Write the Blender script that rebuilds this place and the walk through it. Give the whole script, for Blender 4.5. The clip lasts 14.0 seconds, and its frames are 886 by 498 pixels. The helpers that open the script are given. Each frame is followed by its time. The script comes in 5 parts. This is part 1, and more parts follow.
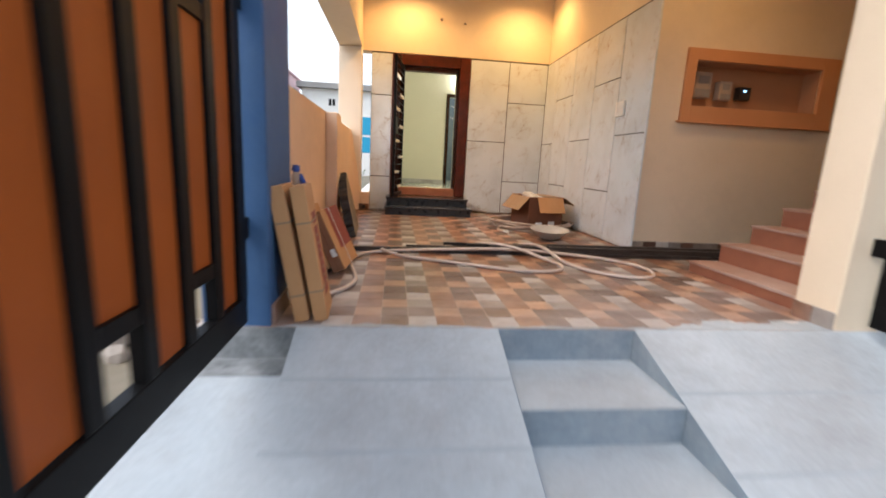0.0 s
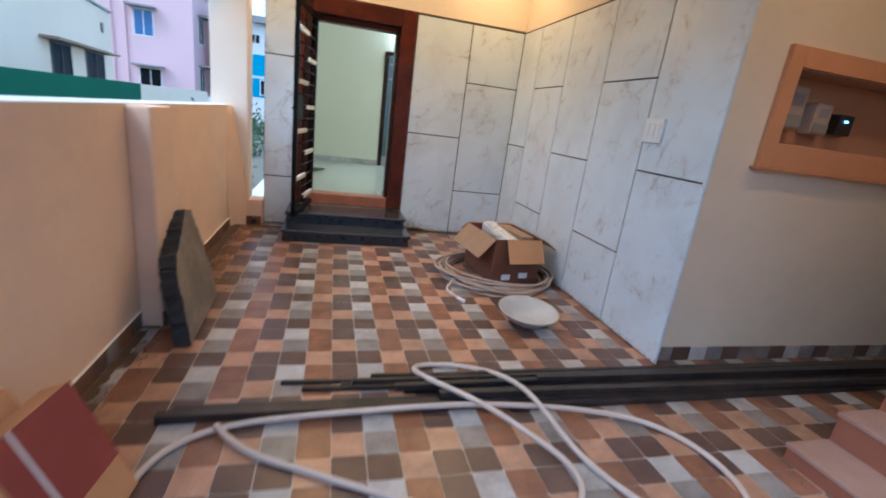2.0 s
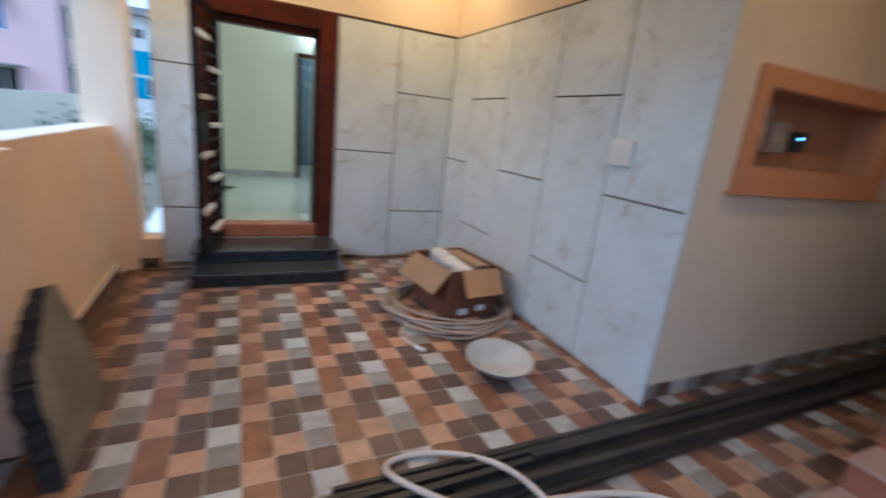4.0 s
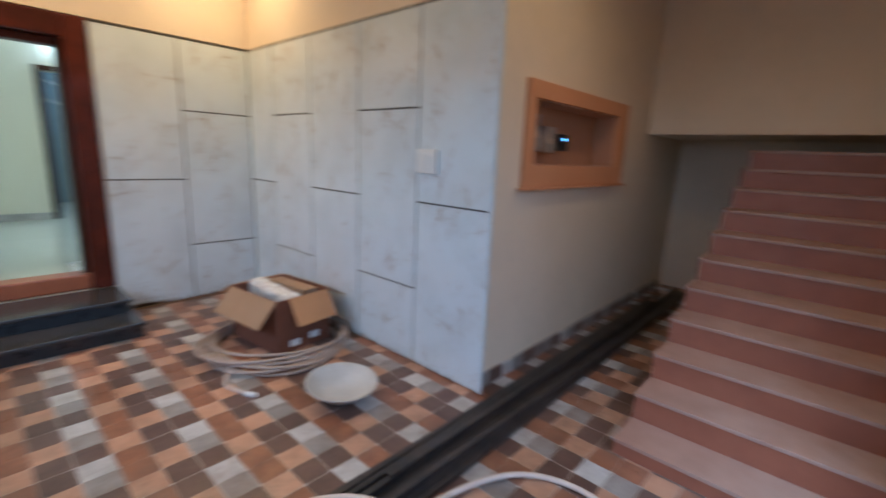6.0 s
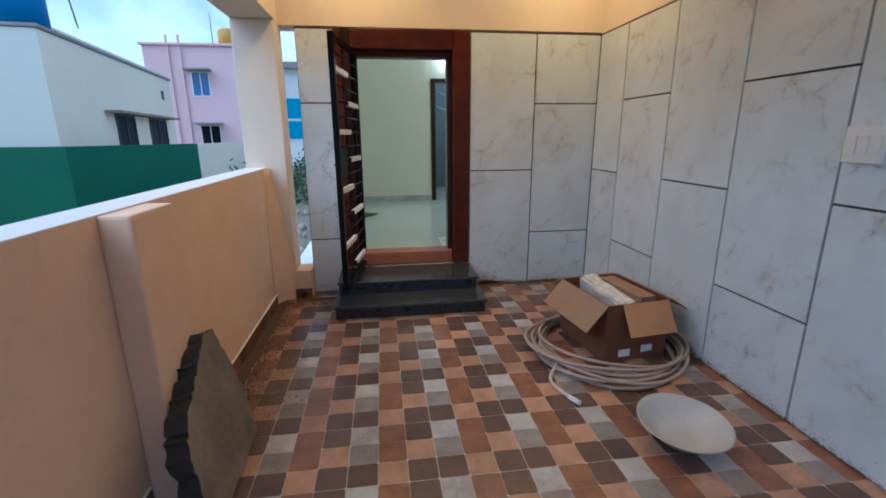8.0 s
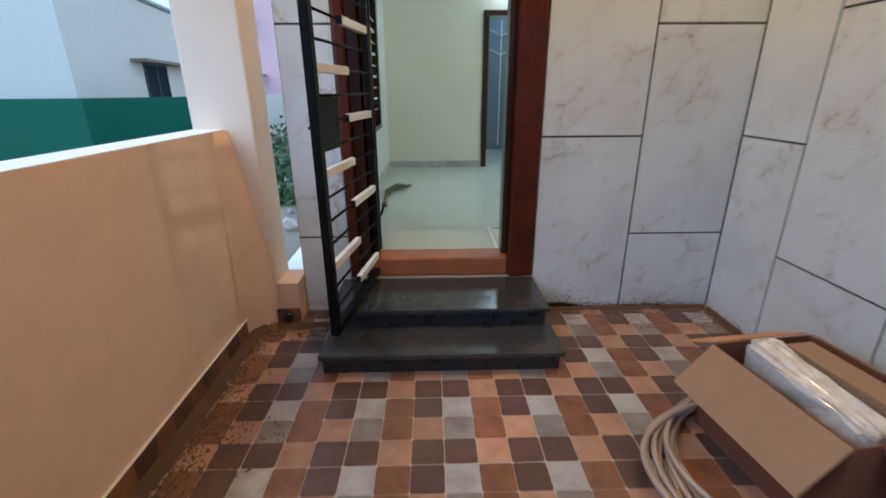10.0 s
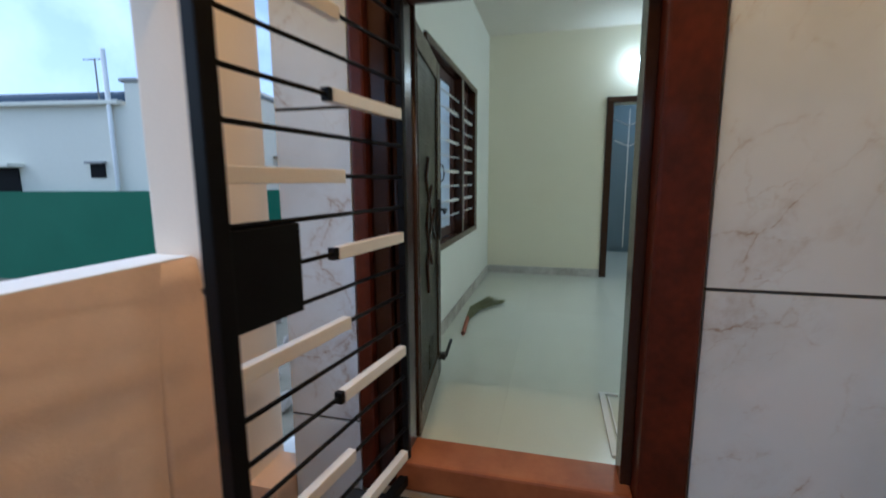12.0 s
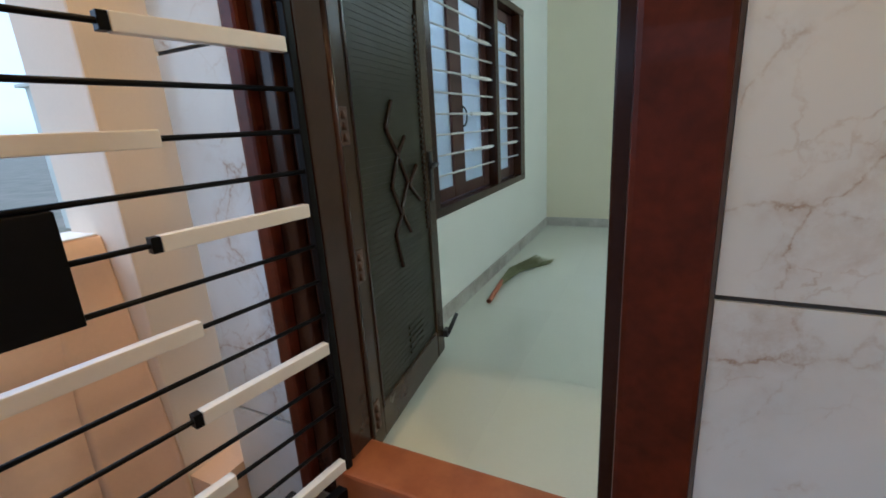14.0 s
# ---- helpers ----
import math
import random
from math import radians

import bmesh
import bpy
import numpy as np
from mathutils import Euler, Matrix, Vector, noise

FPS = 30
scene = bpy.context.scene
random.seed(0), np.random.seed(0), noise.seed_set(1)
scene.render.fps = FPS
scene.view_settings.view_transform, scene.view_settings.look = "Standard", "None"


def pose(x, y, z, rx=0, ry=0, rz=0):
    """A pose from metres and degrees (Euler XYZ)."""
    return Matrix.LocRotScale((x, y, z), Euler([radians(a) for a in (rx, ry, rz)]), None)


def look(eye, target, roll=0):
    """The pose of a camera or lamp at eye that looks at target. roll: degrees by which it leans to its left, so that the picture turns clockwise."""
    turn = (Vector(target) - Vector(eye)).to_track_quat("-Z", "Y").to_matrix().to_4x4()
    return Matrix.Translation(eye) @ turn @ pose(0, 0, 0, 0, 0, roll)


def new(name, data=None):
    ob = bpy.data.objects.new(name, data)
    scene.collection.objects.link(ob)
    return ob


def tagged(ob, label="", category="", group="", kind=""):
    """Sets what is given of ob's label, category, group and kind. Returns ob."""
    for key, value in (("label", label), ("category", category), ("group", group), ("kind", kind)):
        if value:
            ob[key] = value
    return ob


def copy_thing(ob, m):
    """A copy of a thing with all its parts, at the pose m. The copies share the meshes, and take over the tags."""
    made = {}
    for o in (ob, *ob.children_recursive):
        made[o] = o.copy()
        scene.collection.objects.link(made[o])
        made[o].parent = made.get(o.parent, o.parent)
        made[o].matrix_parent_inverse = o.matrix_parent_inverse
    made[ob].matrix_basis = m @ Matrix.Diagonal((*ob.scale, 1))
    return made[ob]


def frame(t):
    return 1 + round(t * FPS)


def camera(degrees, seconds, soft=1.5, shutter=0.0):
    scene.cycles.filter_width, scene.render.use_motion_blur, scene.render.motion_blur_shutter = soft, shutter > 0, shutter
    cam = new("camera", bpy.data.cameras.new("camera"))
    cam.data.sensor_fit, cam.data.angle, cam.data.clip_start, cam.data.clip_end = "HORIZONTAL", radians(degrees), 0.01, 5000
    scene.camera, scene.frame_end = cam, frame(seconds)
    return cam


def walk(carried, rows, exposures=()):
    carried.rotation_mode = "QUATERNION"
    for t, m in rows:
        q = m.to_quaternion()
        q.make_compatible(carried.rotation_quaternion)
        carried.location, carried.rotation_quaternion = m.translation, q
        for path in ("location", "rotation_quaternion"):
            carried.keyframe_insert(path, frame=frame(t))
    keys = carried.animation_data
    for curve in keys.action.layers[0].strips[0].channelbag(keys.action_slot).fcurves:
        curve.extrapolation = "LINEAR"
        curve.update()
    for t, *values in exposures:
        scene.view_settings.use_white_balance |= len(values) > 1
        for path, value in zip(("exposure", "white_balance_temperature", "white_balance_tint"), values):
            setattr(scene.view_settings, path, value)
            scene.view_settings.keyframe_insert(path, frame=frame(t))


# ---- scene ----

# ---------- camera ----------
cam = camera(90.3, 14.0, soft=1.7, shutter=0.6)
ROWS = [
    (0.0, (-0.098, -0.028, 0.751), (0.128, 1.923, 0.372), 2.9),
    (0.5, (-0.053, 0.692, 0.744), (0.249, 2.64, 0.406), 5.3),
    (1.0, (0.142, 1.214, 0.993), (0.464, 3.157, 0.647), 5.0),
    (1.5, (0.134, 1.641, 1.133), (0.485, 3.558, 0.685), 5.7),
    (2.0, (0.203, 1.964, 1.299), (0.711, 3.817, 0.743), 7.2),
    (2.5, (0.32, 2.206, 1.432), (0.817, 4.062, 0.877), 2.9),
    (3.0, (0.312, 2.351, 1.479), (0.687, 4.231, 0.907), 2.1),
    (3.5, (0.174, 2.489, 1.466), (0.626, 4.356, 0.908), 3.1),
    (4.0, (0.134, 2.513, 1.436), (0.972, 4.25, 0.908), 6.0),
    (4.2, (0.161, 2.539, 1.444), (1.283, 4.117, 0.942), 7.8),
    (4.7, (0.18, 2.55, 1.45), (1.80, 3.55, 0.95), 5.0),
    (5.25, (0.2, 2.56, 1.45), (2.02, 3.20, 0.98), 2.0),
    (5.8, (0.2, 2.55, 1.45), (1.82, 3.62, 1.0), 1.5),
    (6.3, (0.187, 2.527, 1.44), (1.25, 4.169, 1.022), 2.1),
    (6.5, (0.189, 2.531, 1.469), (0.922, 4.336, 1.018), -1.2),
    (7.0, (0.154, 2.564, 1.472), (0.511, 4.48, 1.022), -1.4),
    (7.2, (0.155, 2.618, 1.473), (0.463, 4.541, 1.019), -1.6),
    (8.4, (0.215, 3.06, 1.43), (0.46, 4.97, 0.90), 0.0),
    (9.5, (0.264, 3.895, 1.395), (0.478, 5.785, 0.777), 1.7),
    (10.0, (0.355, 4.335, 1.391), (0.4, 6.216, 0.712), -0.3),
    (10.5, (0.38, 4.611, 1.397), (0.394, 6.464, 0.646), -0.7),
    (11.0, (0.388, 4.967, 1.49), (0.465, 6.95, 1.243), 1.2),
    (11.5, (0.449, 5.246, 1.472), (0.314, 7.236, 1.324), 2.4),
    (12.0, (0.539, 5.499, 1.466), (0.057, 7.416, 1.161), -0.3),
    (12.5, (0.557, 5.808, 1.448), (0.078, 7.693, 0.98), 0.1),
    (13.0, (0.673, 5.987, 1.457), (0.194, 7.864, 0.96), 0.0),
    (13.5, (0.857, 6.061, 1.472), (0.068, 7.828, 0.965), -3.0),
    (14.0, (0.901, 6.079, 1.47), (0.035, 7.801, 0.936), -3.5),
]
walk(cam, [(t, look(e, g, r)) for t, e, g, r in ROWS],
     [(0.0, 1.25, 6500, 11), (0.5, 1.05, 5700, 9), (1.0, 0.97, 5350, 7), (1.5, 0.8, 4950, 5), (2.0, 1.1, 4650, 4), (2.5, 0.75, 4600, 3), (3.0, 0.55, 4600, 3), (3.5, 0.8, 4600, 3), (4.0, 0.88, 4600, 3),
      (6.5, 0.97, 4500, 3), (7.0, 0.4, 4500, 3), (9.5, 0.72, 4700, 4), (10.5, 0.74, 4600, 5), (11.0, 0.38, 4650, 5), (11.5, 0.12, 4650, 6), (12.0, 0.38, 4750, 6), (13.0, 0.72, 4700, 5), (14.0, 0.64, 4750, 5)])

# ---------- world and light ----------
world = bpy.data.worlds.new("dusk_sky")
scene.world = world
world.use_nodes = True
wn = world.node_tree
sky = wn.nodes.new("ShaderNodeTexSky")
sky.sky_type = "NISHITA"
sky.sun_disc = False
sky.sun_elevation, sky.sun_rotation = radians(47), radians(244)
sky.air_density, sky.dust_density, sky.ozone_density = 1.0, 2.5, 2.0
# haze pales the blue
haze = wn.nodes.new("ShaderNodeHueSaturation")
haze.inputs["Saturation"].default_value = 0.75
wn.links.new(sky.outputs[0], haze.inputs["Color"])
# broken cloud all over the sky
drift = wn.nodes.new("ShaderNodeTexNoise")
drift.inputs["Scale"].default_value, drift.inputs["Detail"].default_value, drift.inputs["Roughness"].default_value = 4.2, 7, 0.58
cover = wn.nodes.new("ShaderNodeMapRange")
cover.inputs[1].default_value, cover.inputs[2].default_value = 0.42, 0.62
cover.inputs[3].default_value, cover.inputs[4].default_value = 0.15, 0.85
wn.links.new(drift.outputs[0], cover.inputs[0])
cloud_mix = wn.nodes.new("ShaderNodeMix")
cloud_mix.data_type = "RGBA"
cloud_mix.inputs[7].default_value = (5.3, 5.85, 6.3, 1)
wn.links.new(cover.outputs[0], cloud_mix.inputs[0])
wn.links.new(haze.outputs[0], cloud_mix.inputs[6])
wn.links.new(cloud_mix.outputs[2], wn.nodes["Background"].inputs[0])
wn.nodes["Background"].inputs[1].default_value = 0.15

sun = new("sun", bpy.data.lights.new("sun", "SUN"))
sun.data.energy, sun.data.angle, sun.data.color = 0.5, radians(45), (1.0, 0.97, 0.94)
sun.matrix_world = look((-6.13, -2.99, 7.31), (0, 0, 0))


def lamp(name, kind, place, watts, color, size=0.05, target=None, spot=None, blend=0.6):
    d = bpy.data.lights.new(name, kind)
    d.energy, d.color = watts, color
    if kind == "AREA":
        d.size = size
    else:
        d.shadow_soft_size = size
    if spot:
        d.spot_size, d.spot_blend = radians(spot), blend
    ob = new(name, d)
    ob.matrix_world = look(place, target or (place[0], place[1] + 0.001, place[2] - 1))
    return ob


WARM = (1.0, 0.56, 0.19)
DOWN = ((0.08, 6.45, 46), (1.72, 6.45, 42), (0.08, 4.6, 9), (1.72, 4.6, 9), (2.5, 3.0, 24))
for lx, ly, lw in DOWN:
    lamp("downlight_lamp", "SPOT", (lx, ly, 3.28), lw, WARM, 0.04, (lx, ly + 0.12, 0), 150, 0.9)
lamp("bulb_lamp", "POINT", (1.46, 11.16, 2.82), 0.5, (0.93, 1.0, 0.87), 0.06)
# two fill lamps added to brighten the bedroom and the hall
lamp("bedroom_fill_lamp", "POINT", (2.2, 12.4, 2.7), 8, (0.9, 0.97, 1.0), 0.08)
lamp("hall_fill_lamp", "POINT", (2.9, 8.6, 2.9), 28.0, (1.0, 0.98, 0.78), 0.1)


# ---------- materials ----------
def material(name, base, dark=None, scale=6.0, rough=0.6, bump=0.15, metal=0.0, amount=0.5, fine=60.0, vary=0.0, coat=0.0, spec=0.5, dust=0.0, dirt=0.0, soil=(0.17, 0.115, 0.08)):
    """Two-scale noise between two tones, fine relief and a little change of gloss."""
    m = bpy.data.materials.new(name)
    m.use_nodes = True
    nt = m.node_tree
    b = nt.nodes["Principled BSDF"]
    geo = nt.nodes.new("ShaderNodeNewGeometry")
    n1, n2 = nt.nodes.new("ShaderNodeTexNoise"), nt.nodes.new("ShaderNodeTexNoise")
    for n, s in ((n1, scale), (n2, fine)):
        n.inputs["Scale"].default_value = s
        n.inputs["Detail"].default_value = 5
        nt.links.new(geo.outputs["Position"], n.inputs["Vector"])
    add = nt.nodes.new("ShaderNodeMath")
    add.operation = "MULTIPLY_ADD"
    add.inputs[1].default_value = 0.35
    nt.links.new(n2.outputs[0], add.inputs[0])
    nt.links.new(n1.outputs[0], add.inputs[2])
    ramp = nt.nodes.new("ShaderNodeMapRange")
    ramp.inputs[1].default_value, ramp.inputs[2].default_value = 0.45, 0.95
    ramp.inputs[3].default_value, ramp.inputs[4].default_value = 0.0, amount * 1.3
    nt.links.new(add.outputs[0], ramp.inputs[0])
    mix = nt.nodes.new("ShaderNodeMix")
    mix.data_type = "RGBA"
    mix.inputs[6].default_value = (*base, 1)
    mix.inputs[7].default_value = (*(dark or [c * 0.7 for c in base]), 1)
    nt.links.new(ramp.outputs[0], mix.inputs[0])
    out = mix.outputs[2]
    if vary:
        info = nt.nodes.new("ShaderNodeObjectInfo")
        mr = nt.nodes.new("ShaderNodeMapRange")
        mr.inputs[3].default_value, mr.inputs[4].default_value = 1 - vary, 1 + vary
        nt.links.new(info.outputs["Random"], mr.inputs[0])
        hs = nt.nodes.new("ShaderNodeHueSaturation")
        nt.links.new(mr.outputs[0], hs.inputs["Value"])
        nt.links.new(out, hs.inputs["Color"])
        out = hs.outputs[0]
    if dirt:
        # dried mud and cement dust, in patches and scuffs of two sizes
        d1, d2 = nt.nodes.new("ShaderNodeTexNoise"), nt.nodes.new("ShaderNodeTexNoise")
        for d, s, r in ((d1, 1.3, 0.62), (d2, 11.0, 0.7)):
            d.inputs["Scale"].default_value, d.inputs["Detail"].default_value, d.inputs["Roughness"].default_value = s, 8, r
            nt.links.new(geo.outputs["Position"], d.inputs["Vector"])
        dsum = nt.nodes.new("ShaderNodeMath")
        dsum.operation = "MULTIPLY_ADD"
        dsum.inputs[1].default_value = 0.6
        nt.links.new(d2.outputs[0], dsum.inputs[0])
        nt.links.new(d1.outputs[0], dsum.inputs[2])
        dmr = nt.nodes.new("ShaderNodeMapRange")
        dmr.inputs[1].default_value, dmr.inputs[2].default_value = 0.74, 1.05
        dmr.inputs[4].default_value = dirt
        nt.links.new(dsum.outputs[0], dmr.inputs[0])
        dmx = nt.nodes.new("ShaderNodeMix")
        dmx.data_type = "RGBA"
        dmx.inputs[7].default_value = (*soil, 1)
        nt.links.new(dmr.outputs[0], dmx.inputs[0])
        nt.links.new(out, dmx.inputs[6])
        out = dmx.outputs[2]
    if dust:
        # pale cement dust trodden in from the ramp, thinning out into the porch
        sep = nt.nodes.new("ShaderNodeSeparateXYZ")
        nt.links.new(geo.outputs["Position"], sep.inputs[0])
        run = nt.nodes.new("ShaderNodeMapRange")
        run.inputs[1].default_value, run.inputs[2].default_value = 3.3, 1.95
        nt.links.new(sep.outputs[1], run.inputs[0])
        dn = nt.nodes.new("ShaderNodeTexNoise")
        dn.inputs["Scale"].default_value, dn.inputs["Detail"].default_value, dn.inputs["Roughness"].default_value = 2.2, 9, 0.65
        nt.links.new(geo.outputs["Position"], dn.inputs["Vector"])
        dnr = nt.nodes.new("ShaderNodeMapRange")
        dnr.inputs[1].default_value, dnr.inputs[2].default_value = 0.30, 0.72
        dnr.inputs[4].default_value = dust
        nt.links.new(dn.outputs[0], dnr.inputs[0])
        dml = nt.nodes.new("ShaderNodeMath")
        dml.operation = "MULTIPLY"
        nt.links.new(run.outputs[0], dml.inputs[0])
        nt.links.new(dnr.outputs[0], dml.inputs[1])
        dum = nt.nodes.new("ShaderNodeMix")
        dum.data_type = "RGBA"
        dum.inputs[7].default_value = (0.52, 0.46, 0.43, 1)
        nt.links.new(dml.outputs[0], dum.inputs[0])
        nt.links.new(out, dum.inputs[6])
        out = dum.outputs[2]
    nt.links.new(out, b.inputs["Base Color"])
    rr = nt.nodes.new("ShaderNodeMapRange")
    rr.inputs[3].default_value, rr.inputs[4].default_value = max(0.02, rough - 0.08), min(1, rough + 0.1)
    nt.links.new(n1.outputs[0], rr.inputs[0])
    nt.links.new(rr.outputs[0], b.inputs["Roughness"])
    b.inputs["Metallic"].default_value = metal
    b.inputs["Coat Weight"].default_value = coat
    b.inputs["Specular IOR Level"].default_value = spec
    if bump:
        bp = nt.nodes.new("ShaderNodeBump")
        bp.inputs["Strength"].default_value, bp.inputs["Distance"].default_value = bump, 0.004
        nt.links.new(n2.outputs[0], bp.inputs["Height"])
        nt.links.new(bp.outputs[0], b.inputs["Normal"])
    return m


def marble_material():
    m = bpy.data.materials.new("veined_marble_tile")
    m.use_nodes = True
    nt = m.node_tree
    b = nt.nodes["Principled BSDF"]
    geo, info = nt.nodes.new("ShaderNodeNewGeometry"), nt.nodes.new("ShaderNodeObjectInfo")
    off = nt.nodes.new("ShaderNodeVectorMath")
    off.operation = "MULTIPLY_ADD"
    comb = nt.nodes.new("ShaderNodeCombineXYZ")
    for i in range(3):
        nt.links.new(info.outputs["Random"], comb.inputs[i])
    off.inputs[1].default_value = (37.0, 19.0, 53.0)
    nt.links.new(comb.outputs[0], off.inputs[0])
    nt.links.new(geo.outputs["Position"], off.inputs[2])
    warp = nt.nodes.new("ShaderNodeTexNoise")
    warp.inputs["Scale"].default_value, warp.inputs["Detail"].default_value = 2.6, 6
    nt.links.new(off.outputs[0], warp.inputs["Vector"])
    # veins: short broken streaks along a diagonal, in scattered patches
    mp = nt.nodes.new("ShaderNodeMapping")
    mp.vector_type = "TEXTURE"
    mp.inputs["Rotation"].default_value = Vector((1, -1, 0.95)).to_track_quat("Z", "Y").to_euler()
    mp.inputs["Scale"].default_value = (0.55, 0.55, 1.9)
    nt.links.new(off.outputs[0], mp.inputs[0])
    patch = nt.nodes.new("ShaderNodeTexNoise")
    patch.inputs["Scale"].default_value, patch.inputs["Detail"].default_value = 3.6, 7
    nt.links.new(off.outputs[0], patch.inputs["Vector"])
    wv = nt.nodes.new("ShaderNodeTexNoise")
    wv.inputs["Scale"].default_value, wv.inputs["Detail"].default_value = 6.5, 10
    wv.inputs["Roughness"].default_value = 0.62
    nt.links.new(off.outputs[0], wv.inputs["Vector"])
    shift = nt.nodes.new("ShaderNodeVectorMath")
    shift.operation = "MULTIPLY_ADD"
    shift.inputs[1].default_value = (0.20, 0.20, 0.20)
    nt.links.new(wv.outputs["Color"], shift.inputs[0])
    nt.links.new(mp.outputs[0], shift.inputs[2])
    fleck = nt.nodes.new("ShaderNodeTexNoise")
    fleck.inputs["Scale"].default_value, fleck.inputs["Detail"].default_value, fleck.inputs["Roughness"].default_value = 22.0, 5, 0.7
    nt.links.new(off.outputs[0], fleck.inputs["Vector"])
    broken = nt.nodes.new("ShaderNodeMapRange")
    broken.inputs[1].default_value, broken.inputs[2].default_value = 0.40, 0.60
    broken.inputs[3].default_value = 0.12
    nt.links.new(fleck.outputs[0], broken.inputs[0])
    layers = []
    for scale, width, lo, hi, most in ((2.6, 0.028, 0.46, 0.63, 0.82), (5.6, 0.032, 0.51, 0.68, 0.45), (2.6, 0.17, 0.48, 0.68, 0.40)):
        cell = nt.nodes.new("ShaderNodeTexVoronoi")
        cell.feature = "DISTANCE_TO_EDGE"
        cell.inputs["Scale"].default_value = scale
        nt.links.new(shift.outputs[0], cell.inputs["Vector"])
        band = nt.nodes.new("ShaderNodeMapRange")
        band.inputs[1].default_value, band.inputs[2].default_value = 0.0, width
        band.inputs[3].default_value, band.inputs[4].default_value = most, 0.0
        nt.links.new(cell.outputs["Distance"], band.inputs[0])
        gate = nt.nodes.new("ShaderNodeMapRange")
        gate.inputs[1].default_value, gate.inputs[2].default_value = lo, hi
        nt.links.new(patch.outputs[0], gate.inputs[0])
        mul = nt.nodes.new("ShaderNodeMath")
        mul.operation = "MULTIPLY"
        nt.links.new(band.outputs[0], mul.inputs[0])
        nt.links.new(gate.outputs[0], mul.inputs[1])
        cut = nt.nodes.new("ShaderNodeMath")
        cut.operation = "MULTIPLY"
        nt.links.new(mul.outputs[0], cut.inputs[0])
        nt.links.new(broken.outputs[0], cut.inputs[1])
        layers.append(cut)
    # soft smudges drawn out along the same diagonal
    smudge = nt.nodes.new("ShaderNodeTexNoise")
    smudge.inputs["Scale"].default_value, smudge.inputs["Detail"].default_value, smudge.inputs["Roughness"].default_value = 4.0, 8, 0.65
    nt.links.new(mp.outputs[0], smudge.inputs["Vector"])
    soft = nt.nodes.new("ShaderNodeMapRange")
    soft.inputs[1].default_value, soft.inputs[2].default_value = 0.55, 0.75
    soft.inputs[4].default_value = 0.7
    nt.links.new(smudge.outputs[0], soft.inputs[0])
    where = nt.nodes.new("ShaderNodeTexNoise")
    where.inputs["Scale"].default_value, where.inputs["Detail"].default_value = 1.9, 3
    nt.links.new(off.outputs[0], where.inputs["Vector"])
    rare = nt.nodes.new("ShaderNodeMapRange")
    rare.inputs[1].default_value, rare.inputs[2].default_value = 0.52, 0.70
    nt.links.new(where.outputs[0], rare.inputs[0])
    thin = nt.nodes.new("ShaderNodeMath")
    thin.operation = "MULTIPLY"
    nt.links.new(soft.outputs[0], thin.inputs[0])
    nt.links.new(rare.outputs[0], thin.inputs[1])
    layers.append(thin)
    mul2 = layers[0]
    for nxt in layers[1:]:
        mx = nt.nodes.new("ShaderNodeMath")
        mx.operation = "MAXIMUM"
        nt.links.new(mul2.outputs[0], mx.inputs[0])
        nt.links.new(nxt.outputs[0], mx.inputs[1])
        mul2 = mx
    cloud = nt.nodes.new("ShaderNodeMix")
    cloud.data_type = "RGBA"
    cloud.inputs[6].default_value, cloud.inputs[7].default_value = (0.68, 0.73, 0.755, 1), (0.59, 0.635, 0.65, 1)
    g2 = nt.nodes.new("ShaderNodeMapRange")
    g2.inputs[1].default_value, g2.inputs[2].default_value = 0.45, 0.75
    nt.links.new(warp.outputs[0], g2.inputs[0])
    nt.links.new(g2.outputs[0], cloud.inputs[0])
    vm = nt.nodes.new("ShaderNodeMix")
    vm.data_type = "RGBA"
    vm.inputs[7].default_value = (0.28, 0.175, 0.105, 1)
    nt.links.new(cloud.outputs[2], vm.inputs[6])
    nt.links.new(mul2.outputs[0], vm.inputs[0])
    # patchy cement dust left by the masons
    dust = nt.nodes.new("ShaderNodeTexNoise")
    dust.inputs["Scale"].default_value, dust.inputs["Detail"].default_value = 1.7, 8
    nt.links.new(geo.outputs["Position"], dust.inputs["Vector"])
    dr = nt.nodes.new("ShaderNodeMapRange")
    dr.inputs[1].default_value, dr.inputs[2].default_value = 0.52, 0.72
    dr.inputs[4].default_value = 0.20
    nt.links.new(dust.outputs[0], dr.inputs[0])
    dm = nt.nodes.new("ShaderNodeMix")
    dm.data_type = "RGBA"
    dm.inputs[7].default_value = (0.50, 0.42, 0.34, 1)
    nt.links.new(vm.outputs[2], dm.inputs[6])
    nt.links.new(dr.outputs[0], dm.inputs[0])
    nt.links.new(dm.outputs[2], b.inputs["Base Color"])
    ro = nt.nodes.new("ShaderNodeMapRange")
    ro.inputs[3].default_value, ro.inputs[4].default_value = 0.06, 0.26
    nt.links.new(dust.outputs[0], ro.inputs[0])
    nt.links.new(ro.outputs[0], b.inputs["Roughness"])
    return m


def emitter(name, color, strength):
    m = bpy.data.materials.new(name)
    m.use_nodes = True
    b = m.node_tree.nodes["Principled BSDF"]
    b.inputs["Base Color"].default_value = (*color, 1)
    b.inputs["Emission Color"].default_value = (*color, 1)
    b.inputs["Emission Strength"].default_value = strength
    return m


